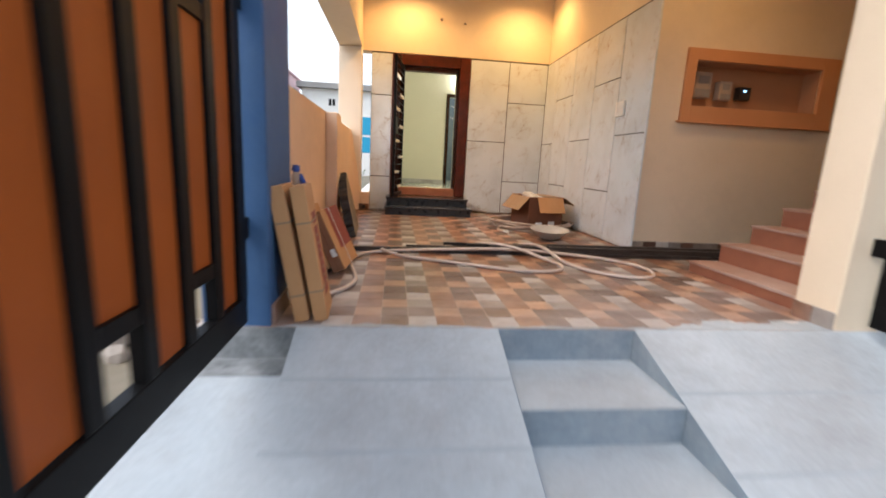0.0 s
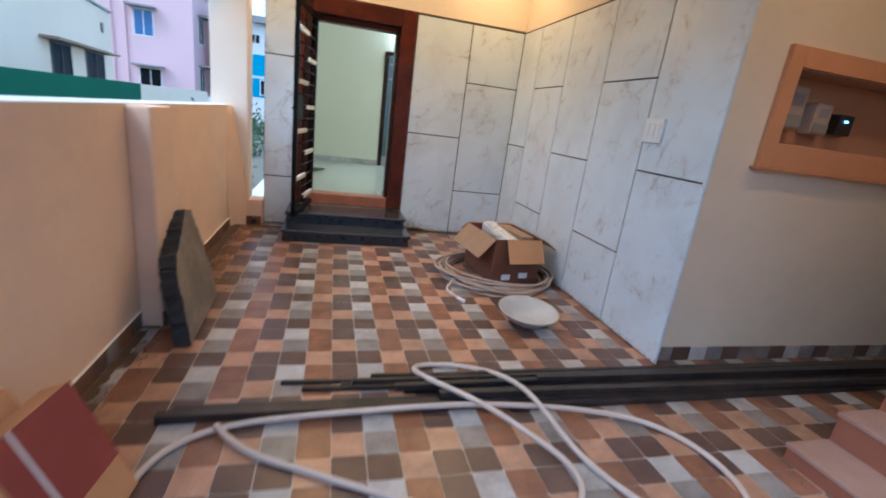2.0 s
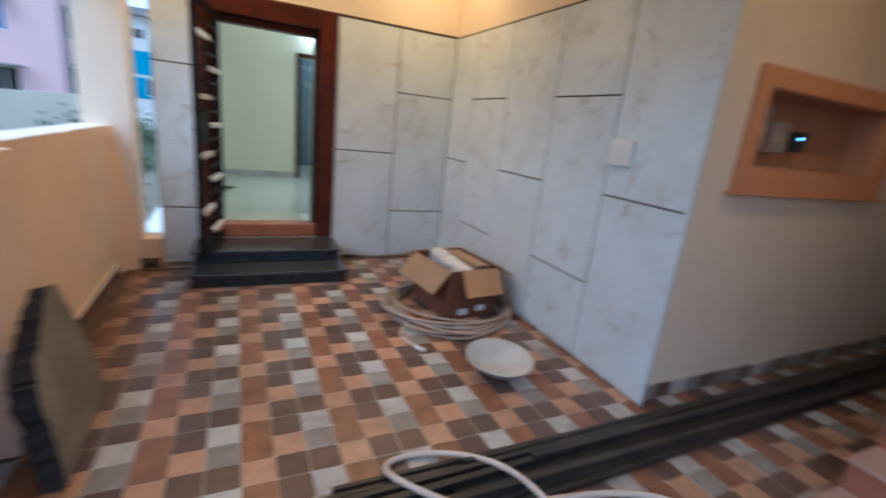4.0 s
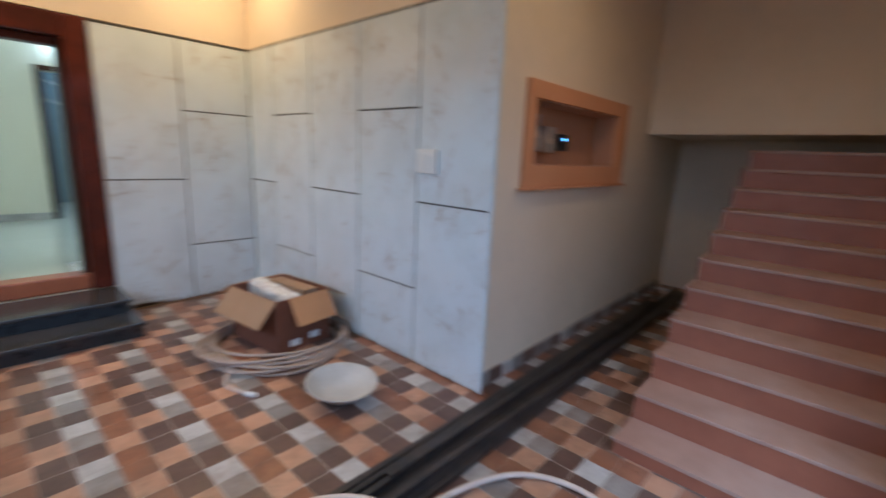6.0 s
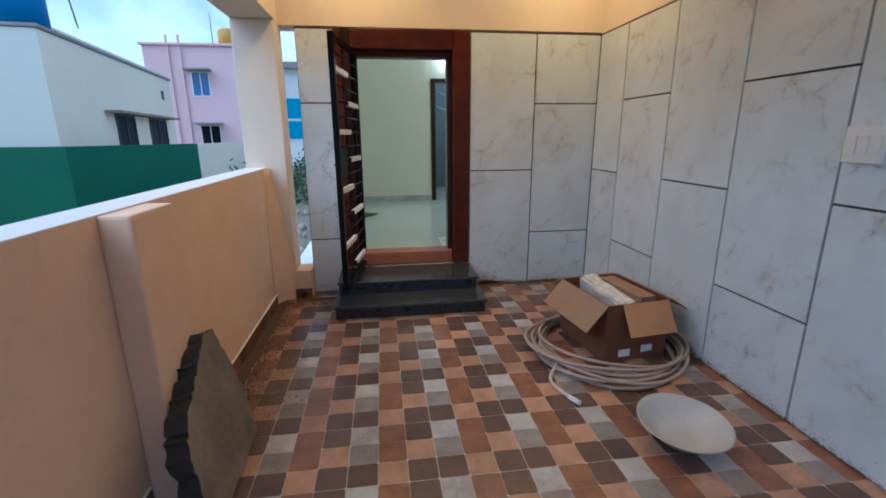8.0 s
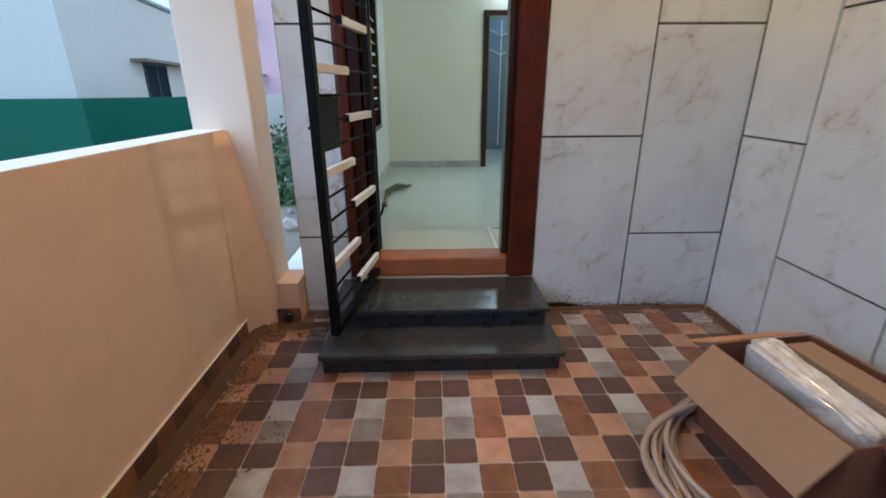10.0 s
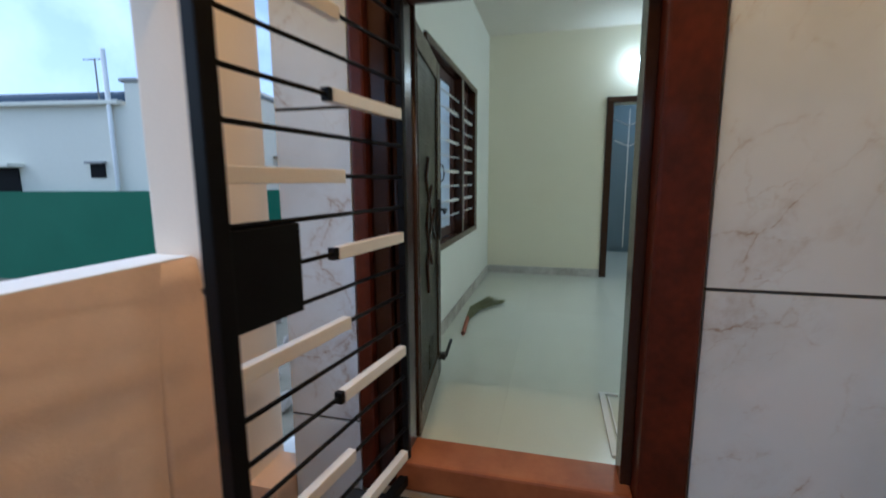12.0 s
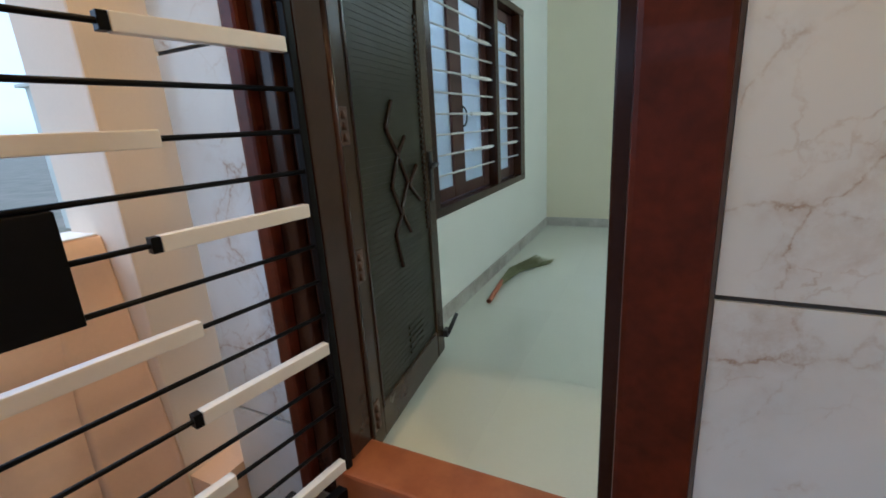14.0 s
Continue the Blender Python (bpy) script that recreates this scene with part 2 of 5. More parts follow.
MARBLE = marble_material()
CREAM = material("cream_wall_paint", (0.78, 0.645, 0.485), (0.70, 0.575, 0.42), 1.6, 0.75, 0.15, amount=0.55, fine=90, dirt=0.18, soil=(0.50, 0.40, 0.30))
PEACH = material("peach_wall_paint", (0.84, 0.60, 0.42), (0.75, 0.525, 0.36), 1.4, 0.8, 0.2, amount=0.6, fine=80, dirt=0.28, soil=(0.52, 0.37, 0.26))
WHITE = material("white_wall_paint", (0.78, 0.77, 0.74), (0.66, 0.65, 0.62), 2.0, 0.7, 0.1, amount=0.4)
ROOMW = material("pale_green_room_paint", (0.80, 0.76, 0.61), (0.75, 0.71, 0.56), 1.2, 0.6, 0.06, amount=0.4)
ROOML = material("white_room_paint", (0.80, 0.81, 0.78), (0.75, 0.76, 0.73), 1.2, 0.6, 0.06, amount=0.4)
ROOMF = material("polished_room_tile", (0.68, 0.695, 0.62), (0.62, 0.635, 0.57), 1.5, 0.10, 0.0, amount=0.5, vary=0.02)
CEIL = material("white_ceiling_paint", (0.80, 0.76, 0.68), (0.74, 0.70, 0.62), 1.5, 0.8, 0.08, amount=0.4)
NICHE = material("terracotta_niche_paint", (0.62, 0.29, 0.13), (0.54, 0.24, 0.10), 3, 0.7, 0.12, amount=0.5)
# the frame's paint, darkened for the shade inside the recess
NICHEB = material("shaded_niche_paint", (0.48, 0.25, 0.14), (0.40, 0.20, 0.11), 4, 0.7, 0.12, amount=0.5)
BLUE = material("blue_pillar_paint", (0.032, 0.10, 0.24), (0.025, 0.08, 0.19), 2.5, 0.6, 0.15, amount=0.6, dirt=0.25, soil=(0.10, 0.17, 0.27))
CONC = material("cement_ramp", (0.45, 0.495, 0.525), (0.30, 0.335, 0.36), 1.8, 0.85, 0.45, amount=0.7, fine=45, dirt=0.45, soil=(0.24, 0.23, 0.22))
GROUT = material("cement_grout", (0.50, 0.44, 0.39), (0.36, 0.31, 0.27), 5, 0.9, 0.3)
GROOVE = material("dark_groove_filler", (0.055, 0.05, 0.045), (0.09, 0.08, 0.07), 8, 0.8, 0.1)
T_OR = material("orange_sandstone_tile", (0.51, 0.295, 0.18), (0.37, 0.195, 0.115), 9, 0.32, 0.25, vary=0.12, fine=70, amount=0.8, dirt=0.75, dust=0.65)
T_RED = material("red_brown_tile", (0.29, 0.122, 0.058), (0.17, 0.070, 0.036), 10, 0.32, 0.25, vary=0.15, fine=60, amount=0.95, dirt=0.6, dust=0.65)
T_DARK = material("dark_brown_tile", (0.125, 0.068, 0.053), (0.072, 0.042, 0.034), 9, 0.32, 0.25, vary=0.15, fine=70, amount=0.8, dirt=0.5, dust=0.65)
T_LIGHT = material("pale_grey_tile", (0.52, 0.50, 0.48), (0.37, 0.35, 0.33), 9, 0.32, 0.25, vary=0.10, fine=60, amount=0.8, dirt=0.7, dust=0.65)
T_GREY = material("mid_grey_tile", (0.31, 0.28, 0.26), (0.18, 0.16, 0.145), 8, 0.32, 0.25, vary=0.12, fine=60, amount=0.9, dirt=0.65, dust=0.65)
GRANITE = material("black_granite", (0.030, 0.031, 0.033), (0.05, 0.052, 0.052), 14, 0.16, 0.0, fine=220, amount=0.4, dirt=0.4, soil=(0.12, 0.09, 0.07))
# the tread granite again, darkened for the shade on the upright risers
GRANITE_SHADED = material("shaded_black_granite_riser", (0.018, 0.019, 0.021), (0.026, 0.028, 0.03), 14, 0.28, 0.0, fine=220)
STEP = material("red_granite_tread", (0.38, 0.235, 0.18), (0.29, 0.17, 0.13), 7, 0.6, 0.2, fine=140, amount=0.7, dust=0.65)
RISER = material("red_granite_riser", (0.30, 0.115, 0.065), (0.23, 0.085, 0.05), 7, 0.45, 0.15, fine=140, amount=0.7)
WOOD = material("polished_teak_frame", (0.105, 0.019, 0.006), (0.045, 0.009, 0.003), 5, 0.36, 0.06, fine=40, amount=0.9, coat=0.06, spec=0.25)
WOODL = material("orange_teak_sill", (0.38, 0.13, 0.045), (0.27, 0.085, 0.03), 6, 0.35, 0.08, fine=40, amount=0.9, coat=0.2)
DOORB = material("dark_brown_door_steel", (0.044, 0.018, 0.010), (0.026, 0.010, 0.006), 6, 0.18, 0.03, fine=70, spec=0.3)
DOORS = material("olive_brown_door_stile", (0.060, 0.038, 0.023), (0.040, 0.025, 0.015), 6, 0.22, 0.03, fine=70, spec=0.2)
DOORP = material("dark_olive_door_panel", (0.036, 0.030, 0.016), (0.024, 0.020, 0.010), 8, 0.35, 0.2, fine=120, spec=0.3)
IRON = material("black_painted_iron", (0.006, 0.0058, 0.0062), (0.010, 0.0095, 0.0095), 10, 0.34, 0.08, spec=0.08)
STEEL = material("black_steel_tube", (0.020, 0.020, 0.023), (0.034, 0.029, 0.027), 6, 0.4, 0.2, metal=0.2, amount=0.7, dirt=0.5, soil=(0.12, 0.085, 0.065))
SLEEVE = material("cream_enamel_sleeve", (0.79, 0.74, 0.68), (0.70, 0.64, 0.57), 8, 0.35, 0.05, coat=0.2)
GATE_O = material("orange_gate_panel", (0.33, 0.075, 0.011), (0.26, 0.058, 0.009), 3, 0.5, 0.1, fine=50, amount=0.6, spec=0.25)
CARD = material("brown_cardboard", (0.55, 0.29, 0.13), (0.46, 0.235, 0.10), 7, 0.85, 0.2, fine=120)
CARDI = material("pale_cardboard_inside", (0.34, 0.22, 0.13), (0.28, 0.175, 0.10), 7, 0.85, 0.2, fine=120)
CARDD = material("reddish_cardboard", (0.165, 0.062, 0.032), (0.125, 0.045, 0.024), 6, 0.85, 0.2, fine=120)
REDPR = material("red_carton_print", (0.28, 0.055, 0.04), (0.22, 0.045, 0.035), 9, 0.75, 0.1, fine=120)
WSTICK = material("white_paper_sticker", (0.75, 0.75, 0.74), (0.68, 0.68, 0.68), 9, 0.6, 0.05)
PVC = material("beige_pvc_hose", (0.60, 0.50, 0.43), (0.48, 0.39, 0.33), 8, 0.45, 0.1)
BASIN = material("grey_enamel_basin", (0.50, 0.49, 0.47), (0.36, 0.345, 0.32), 7, 0.45, 0.15, fine=60, amount=0.5, dirt=0.35, soil=(0.33, 0.30, 0.27))
SLAB = material("rough_grey_stone", (0.30, 0.25, 0.195), (0.15, 0.125, 0.10), 4, 0.8, 0.6, fine=30, amount=0.9, dirt=0.5, soil=(0.12, 0.10, 0.08))
SLABE = material("dark_broken_stone_edge", (0.035, 0.035, 0.04), (0.02, 0.02, 0.022), 9, 0.8, 0.6, fine=40)
BLUEP = material("blue_plastic", (0.03, 0.09, 0.40), (0.02, 0.06, 0.3), 8, 0.35, 0.05)
PLAST = material("white_switch_plastic", (0.78, 0.76, 0.72), (0.72, 0.70, 0.66), 8, 0.3, 0.02)
METER = material("tan_meter_case", (0.46, 0.36, 0.29), (0.37, 0.28, 0.22), 8, 0.5, 0.05)
BLACKP = material("black_plastic", (0.02, 0.02, 0.022), (0.03, 0.03, 0.032), 8, 0.35, 0.05)
WRAP = material("clear_wrap_film", (0.82, 0.80, 0.76), (0.52, 0.45, 0.38), 22, 0.10, 0.5, fine=30, coat=0.7, amount=0.7)
MUD = material("dried_brown_mud", (0.22, 0.13, 0.075), (0.15, 0.09, 0.055), 20, 0.95, 0.4)
BRONZE = material("bronze_hinge", (0.11, 0.055, 0.034), (0.06, 0.03, 0.02), 60, 0.4, 0.2, metal=0.5, fine=150)
SHUTTER = material("brown_window_shutter", (0.075, 0.03, 0.022), (0.05, 0.02, 0.015), 5, 0.4, 0.08, fine=60, spec=0.3)
CARDE = material("dark_carton_end", (0.27, 0.125, 0.065), (0.20, 0.09, 0.05), 6, 0.85, 0.2, fine=120)
STRIP = material("brown_plastic_strip", (0.33, 0.22, 0.15), (0.22, 0.14, 0.09), 14, 0.4, 0.3)
# a darker beige than the loose hose, with dirt patches
COILM = material("darker_beige_pipe", (0.42, 0.335, 0.28), (0.31, 0.24, 0.20), 8, 0.55, 0.1, dirt=0.5)
GREYM = material("grey_meter_cover", (0.30, 0.27, 0.25), (0.24, 0.215, 0.2), 8, 0.5, 0.05)
# darker grey than the ramp, with pale patches
GUTTER = material("dark_grey_cement", (0.13, 0.14, 0.145), (0.08, 0.085, 0.09), 5, 0.8, 0.5, fine=40, dirt=0.85, soil=(0.40, 0.42, 0.43))
MUDD = material("dark_dried_mud", (0.12, 0.072, 0.046), (0.08, 0.048, 0.032), 14, 0.9, 0.5)
COLM = material("warm_cream_column_paint", (0.82, 0.71, 0.58), (0.74, 0.63, 0.50), 1.6, 0.75, 0.12, amount=0.5, fine=90)
STRAW = material("broom_straw", (0.20, 0.20, 0.10), (0.12, 0.13, 0.06), 30, 0.8, 0.4)
BROOMH = material("broom_handle", (0.40, 0.13, 0.06), (0.3, 0.1, 0.05), 12, 0.6, 0.2)
LAMIN = material("blue_grey_laminate", (0.16, 0.22, 0.27), (0.13, 0.18, 0.22), 2, 0.2, 0.0, coat=0.4)
GREENW = material("dark_green_wall_paint", (0.011, 0.12, 0.06), (0.008, 0.094, 0.047), 0.8, 0.7, 0.1, fine=20)
HOUSEW = material("grey_white_house_paint", (0.88, 0.75, 0.58), (0.75, 0.64, 0.49), 0.4, 0.8, 0.1, fine=12, amount=0.6)
HOUSEC = material("cream_house_paint", (0.72, 0.70, 0.60), (0.64, 0.62, 0.53), 0.4, 0.8, 0.1, fine=12)
PINK = material("pink_house_paint", (0.74, 0.50, 0.50), (0.66, 0.44, 0.44), 0.3, 0.8, 0.1, fine=10)
CYAN = material("cyan_house_paint", (0.02, 0.32, 0.52), (0.02, 0.27, 0.45), 0.3, 0.8, 0.1, fine=10)
GLASSD = material("dark_window_glass", (0.010, 0.010, 0.011), (0.016, 0.016, 0.018), 1, 0.4, 0.0, spec=0.05)
GLASSB = material("blue_window_glass", (0.04, 0.11, 0.30), (0.05, 0.16, 0.36), 1, 0.15, 0.0)
YELLOW = material("yellow_tank_plastic", (0.60, 0.33, 0.05), (0.5, 0.27, 0.04), 1, 0.5, 0.05)
TANKB = material("blue_tank_plastic", (0.03, 0.20, 0.50), (0.025, 0.16, 0.42), 1, 0.5, 0.05)
BLUETARP = material("blue_tarpaulin", (0.03, 0.055, 0.10), (0.02, 0.04, 0.07), 2, 0.5, 0.3, fine=10)
RUSTY = material("stained_sunshade_cement", (0.33, 0.25, 0.16), (0.20, 0.15, 0.10), 1.5, 0.9, 0.3, fine=20)
# ramp cement with the bluish shade of upright faces in its colour
SHADED_CEMENT = material("shaded_blue_grey_cement", (0.27, 0.33, 0.38), (0.17, 0.21, 0.25), 4, 0.7, 0.3, amount=0.8, fine=40, dirt=0.5, soil=(0.45, 0.47, 0.48))
JOINT = material("dark_cement_joint", (0.35, 0.39, 0.42), (0.27, 0.30, 0.33), 6, 0.9, 0.3)
GREYC = material("grey_roof_cement", (0.30, 0.29, 0.28), (0.22, 0.21, 0.2), 1, 0.9, 0.3, fine=20)
SOIL = material("dry_soil", (0.24, 0.20, 0.15), (0.15, 0.14, 0.09), 0.7, 0.95, 0.6, fine=14, amount=0.8)
STONE = material("rubble_stone", (0.42, 0.37, 0.32), (0.28, 0.24, 0.2), 6, 0.9, 0.4, vary=0.25)
LEAF = material("bush_leaf", (0.06, 0.11, 0.035), (0.035, 0.07, 0.02), 8, 0.6, 0.2, vary=0.2)
FROST = material("frosted_window_glass", (0.72, 0.80, 0.86), (0.62, 0.70, 0.78), 30, 0.35, 0.2, fine=120)
FROST.node_tree.nodes["Principled BSDF"].inputs["Transmission Weight"].default_value = 0.75
BULB = emitter("lit_bulb", (0.95, 1.0, 0.96), 16)
DOWNL = emitter("lit_downlight", (1.0, 0.75, 0.42), 30)
LED = emitter("blue_led", (0.25, 0.55, 1.0), 3)


# ---------- mesh helpers ----------
def box(bm, x0, y0, z0, x1, y1, z1, bevel=0.0, mi=0, m=None):
    v = [bm.verts.new(p) for p in ((x0, y0, z0), (x1, y0, z0), (x1, y1, z0), (x0, y1, z0), (x0, y0, z1), (x1, y0, z1), (x1, y1, z1), (x0, y1, z1))]
    fs = [bm.faces.new([v[i] for i in q]) for q in ((3, 2, 1, 0), (4, 5, 6, 7), (0, 1, 5, 4), (1, 2, 6, 5), (2, 3, 7, 6), (3, 0, 4, 7))]
    for f in fs:
        f.material_index = mi
    if m is not None:
        bmesh.ops.transform(bm, matrix=m, verts=v)
    if bevel:
        es = list({e for f in fs for e in f.edges})
        bmesh.ops.bevel(bm, geom=es, offset=bevel, segments=2, affect="EDGES", profile=0.6)
    return fs


def tube(bm, a, b, r, n=10, r2=None, cap=True):
    a, b = Vector(a), Vector(b)
    q = (b - a).to_track_quat("Z", "Y")
    r2 = r if r2 is None else r2
    r0 = [bm.verts.new(a + q @ Vector((r * math.cos(2 * math.pi * i / n), r * math.sin(2 * math.pi * i / n), 0))) for i in range(n)]
    r1 = [bm.verts.new(b + q @ Vector((r2 * math.cos(2 * math.pi * i / n), r2 * math.sin(2 * math.pi * i / n), 0))) for i in range(n)]
    for i in range(n):
        bm.faces.new((r0[i], r0[(i + 1) % n], r1[(i + 1) % n], r1[i])).smooth = True
    if cap:
        bm.faces.new(r0[::-1])
        bm.faces.new(r1)


def lathe(bm, profile, n=40, at=(0, 0, 0)):
    """Turn a closed or open profile of (radius, height) round the upright axis."""
    rings = []
    for r, z in profile:
        rings.append([bm.verts.new((at[0] + r * math.cos(2 * math.pi * i / n), at[1] + r * math.sin(2 * math.pi * i / n), at[2] + z)) for i in range(n)])
    for p, q in zip(rings, rings[1:]):
        for i in range(n):
            bm.faces.new((p[i], p[(i + 1) % n], q[(i + 1) % n], q[i])).smooth = True


def finish(bm, name, mats):
    bmesh.ops.recalc_face_normals(bm, faces=bm.faces)
    me = bpy.data.meshes.new(name)
    bm.to_mesh(me)
    bm.free()
    for x in (mats if isinstance(mats, (list, tuple)) else [mats]):
        me.materials.append(x)
    return me


def thing(name, bm=None, mats=None, label="", category="", group="", kind="", m=None):
    ob = new(name, finish(bm, name, mats) if bm is not None else None)
    if m is not None:
        ob.matrix_world = m
    return tagged(ob, label, category, group, kind)


def part(name, bm, mats, parent, label=""):
    ob = new(name, finish(bm, name, mats))
    ob.parent = parent
    return tagged(ob, label)


def one(*a, **k):
    bm = bmesh.new()
    box(bm, *a, **k)
    return bm


def boxes(*rows, bevel=0.0):
    bm = bmesh.new()
    for r in rows:
        box(bm, *r, bevel=bevel)
    return bm


def hose(name, pts, r, mat_, label="", category="", parent=None, cyclic=False):
    cu = bpy.data.curves.new(name, "CURVE")
    cu.dimensions, cu.bevel_depth, cu.bevel_resolution, cu.resolution_u = "3D", r, 3, 8
    sp = cu.splines.new("NURBS")
    sp.points.add(len(pts) - 1)
    for p, q in zip(sp.points, pts):
        p.co = (*q, 1)
    sp.order_u, sp.use_endpoint_u, sp.use_cyclic_u = 4, not cyclic, cyclic
    tmp = bpy.data.objects.new(name, cu)
    me = bpy.data.meshes.new_from_object(tmp)
    bpy.data.objects.remove(tmp)
    bpy.data.curves.remove(cu)
    me.name = name
    me.materials.clear()
    me.materials.append(mat_)
    for p in me.polygons:
        p.use_smooth = True
    ob = new(name, me)
    if parent:
        ob.parent = parent
    return tagged(ob, label, category)


# ---------- structure: porch ----------
# ground outside: one sheet to the horizon
bm = bmesh.new()
vs = [bm.verts.new(p) for p in ((-900, -900, -0.95), (900, -900, -0.95), (900, 900, -0.95), (-900, 900, -0.95))]
bm.faces.new(vs)
thing("ground", bm, SOIL, "dry brown soil ground round the house", "ground", kind="structure")
thing("ground_bank", boxes((-5.2, -6, -0.94, -0.97, 30, -0.28), bevel=0.2), SOIL, "raised soil plot beside the porch wall", "ground", kind="structure")

# ramp in cement with a flight of steps cut into it
EDGE, SLOPE = 1.905, 0.357
XA, XB, SX0, SX1 = -0.965, 2.6, 0.405, 1.09


def ramp_z(y):
    return -SLOPE * (EDGE - y)


def prism(bm, x0, x1, yz):
    a = [bm.verts.new((x0, y, z)) for y, z in yz]
    b = [bm.verts.new((x1, y, z)) for y, z in yz]
    n = len(yz)
    bm.faces.new(a)
    bm.faces.new(b[::-1])
    for i in range(n):
        bm.faces.new((a[i], b[i], b[(i + 1) % n], a[(i + 1) % n]))


YL = -0.65
ramp_ob = thing("ramp", None, None, "grey cement ramp with steps cut into it", "ramp", kind="structure")
side = [(EDGE, 0.0), (EDGE, -1.0), (YL, -1.0), (YL, ramp_z(YL))]
for xa, xb in ((-0.52, SX0), (SX1, XB)):
    bm = bmesh.new()
    prism(bm, xa, xb, side)
    part("slope", bm, CONC, ramp_ob)
bm = bmesh.new()
prism(bm, XA, -0.52, [(1.63, ramp_z(1.63)), (1.63, -1.0), (YL, -1.0), (YL, ramp_z(YL))])
part("side_slope", bm, CONC, ramp_ob)
part("gutter", one(XA, 1.631, -1.0, -0.521, EDGE - 0.001, -0.15), GUTTER, ramp_ob)
bm = bmesh.new()
y = EDGE
steps_yz = [(EDGE, -0.157)]
z = -0.157
while y > YL + 0.4:
    y -= 0.157 / SLOPE
    steps_yz += [(y, z)]
    z -= 0.157
    steps_yz += [(y, z)]
prism(bm, SX0, SX1, [(EDGE, -1.0)] + steps_yz + [(YL, steps_yz[-1][1]), (YL, -1.0)])
part("step_flight", bm, CONC, ramp_ob)
# thin facings paint the shade on the risers and cheeks of the steps
part("edge_facing", one(SX0 + 0.001, EDGE - 0.006, -0.1565, SX1 - 0.001, EDGE + 0.0015, -0.003), SHADED_CEMENT, ramp_ob, "cement riser with blue-grey shade put into its colour")
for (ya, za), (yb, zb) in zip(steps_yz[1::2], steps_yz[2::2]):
    part("riser_facing", one(SX0 + 0.002, yb - 0.005, zb + 0.001, SX1 - 0.002, yb - 0.0002, za - 0.002), SHADED_CEMENT, ramp_ob, "cement riser with blue-grey shade put into its colour")
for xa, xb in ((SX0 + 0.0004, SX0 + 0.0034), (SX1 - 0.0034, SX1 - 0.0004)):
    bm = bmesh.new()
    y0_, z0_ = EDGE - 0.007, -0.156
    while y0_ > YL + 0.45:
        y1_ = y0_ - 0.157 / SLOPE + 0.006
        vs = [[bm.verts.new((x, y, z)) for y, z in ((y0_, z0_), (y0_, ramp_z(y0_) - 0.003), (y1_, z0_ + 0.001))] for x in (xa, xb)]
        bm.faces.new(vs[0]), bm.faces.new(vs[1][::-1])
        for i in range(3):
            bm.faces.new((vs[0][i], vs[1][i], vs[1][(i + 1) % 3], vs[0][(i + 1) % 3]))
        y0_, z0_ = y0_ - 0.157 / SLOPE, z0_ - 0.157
    part("cheek_facing", bm, SHADED_CEMENT, ramp_ob, "cement cheek with blue-grey shade put into its colour")
part("edge_facing", one(XA, EDGE - 0.0008, -0.149, -0.522, EDGE + 0.0015, -0.003), GUTTER, ramp_ob)
for yy, xa, xb in ((1.62, -0.52, SX0 - 0.004), (1.32, -0.52, SX0 - 0.004), (1.02, -0.52, SX0 - 0.004), (1.54, SX1 + 0.004, 2.18), (1.2, SX1 + 0.004, 2.18)):
    bm = bmesh.new()
    prism(bm, xa, xb, [(yy, ramp_z(yy) - 0.01), (yy - 0.016, ramp_z(yy - 0.016) - 0.01), (yy - 0.016, ramp_z(yy - 0.016)), (yy - 0.012, ramp_z(yy - 0.012) + 0.0025), (yy - 0.004, ramp_z(yy - 0.004) + 0.0025), (yy, ramp_z(yy))])
    part("grip_ridge", bm, JOINT, ramp_ob)

# porch floor slab under the tiles
thing("floor", boxes((-0.95, EDGE + 0.002, -0.4, 6.1, 7.3, -0.0012)), GROUT, "porch floor of patterned stone-look tiles", "floor", kind="structure")
floor = bpy.data.objects["floor"]

# back wall in cream plaster round the door opening
DX0, DX1, DZ1 = -0.175, 1.0, 2.335
bm = bmesh.new()
for r in ((-0.49, 7.02, 0.0, DX0, 7.25, 2.325), (DX1, 7.02, 0.0, 2.36, 7.25, 2.325), (-0.9, 7.012, 2.345, 2.36, 7.25, 3.4), (DX0, 7.02, 0.0, DX1, 7.25, 0.235)):
    box(bm, *r)
wall_back = thing("wall_north", bm, CREAM, "cream plastered wall with white marble tile cladding", "wall", kind="structure")
bm = one(2.235, 4.061, 0.0, 2.4, 7.02, 2.325)
box(bm, 2.2352, 4.03, 0.0, 2.2395, 4.0605, 2.325)
box(bm, 2.225, 4.03, 2.335, 2.4, 7.02, 3.4)
wall_side = thing("wall_east", bm, CREAM, "cream plastered wall with white marble tile cladding", "wall", kind="structure")
# niche wall faces the ramp and has the meter niche through its front
NX0, NX1, NZ0, NZ1 = 2.65, 3.95, 1.405, 1.81
wall_niche = thing("wall_niche", one(2.235, 4.06, 0, NX0, 4.3, 3.4), CREAM, "cream plastered wall with a meter niche", "wall", kind="structure")
for r in ((NX1, 4.06, 0, 6.0, 4.3, 3.4), (NX0, 4.06, 0, NX1, 4.3, NZ0), (NX0, 4.06, NZ1, NX1, 4.3, 3.4), (NX0, 4.25, NZ0, NX1, 4.3, NZ1)):
    part("wall_panel", one(*r), CREAM, wall_niche)
thing("wall_passage_end", one(5.9, 2.0, 0, 6.05, 4.06, 3.4), CREAM, "cream plastered end wall of the passage", "wall", kind="structure")
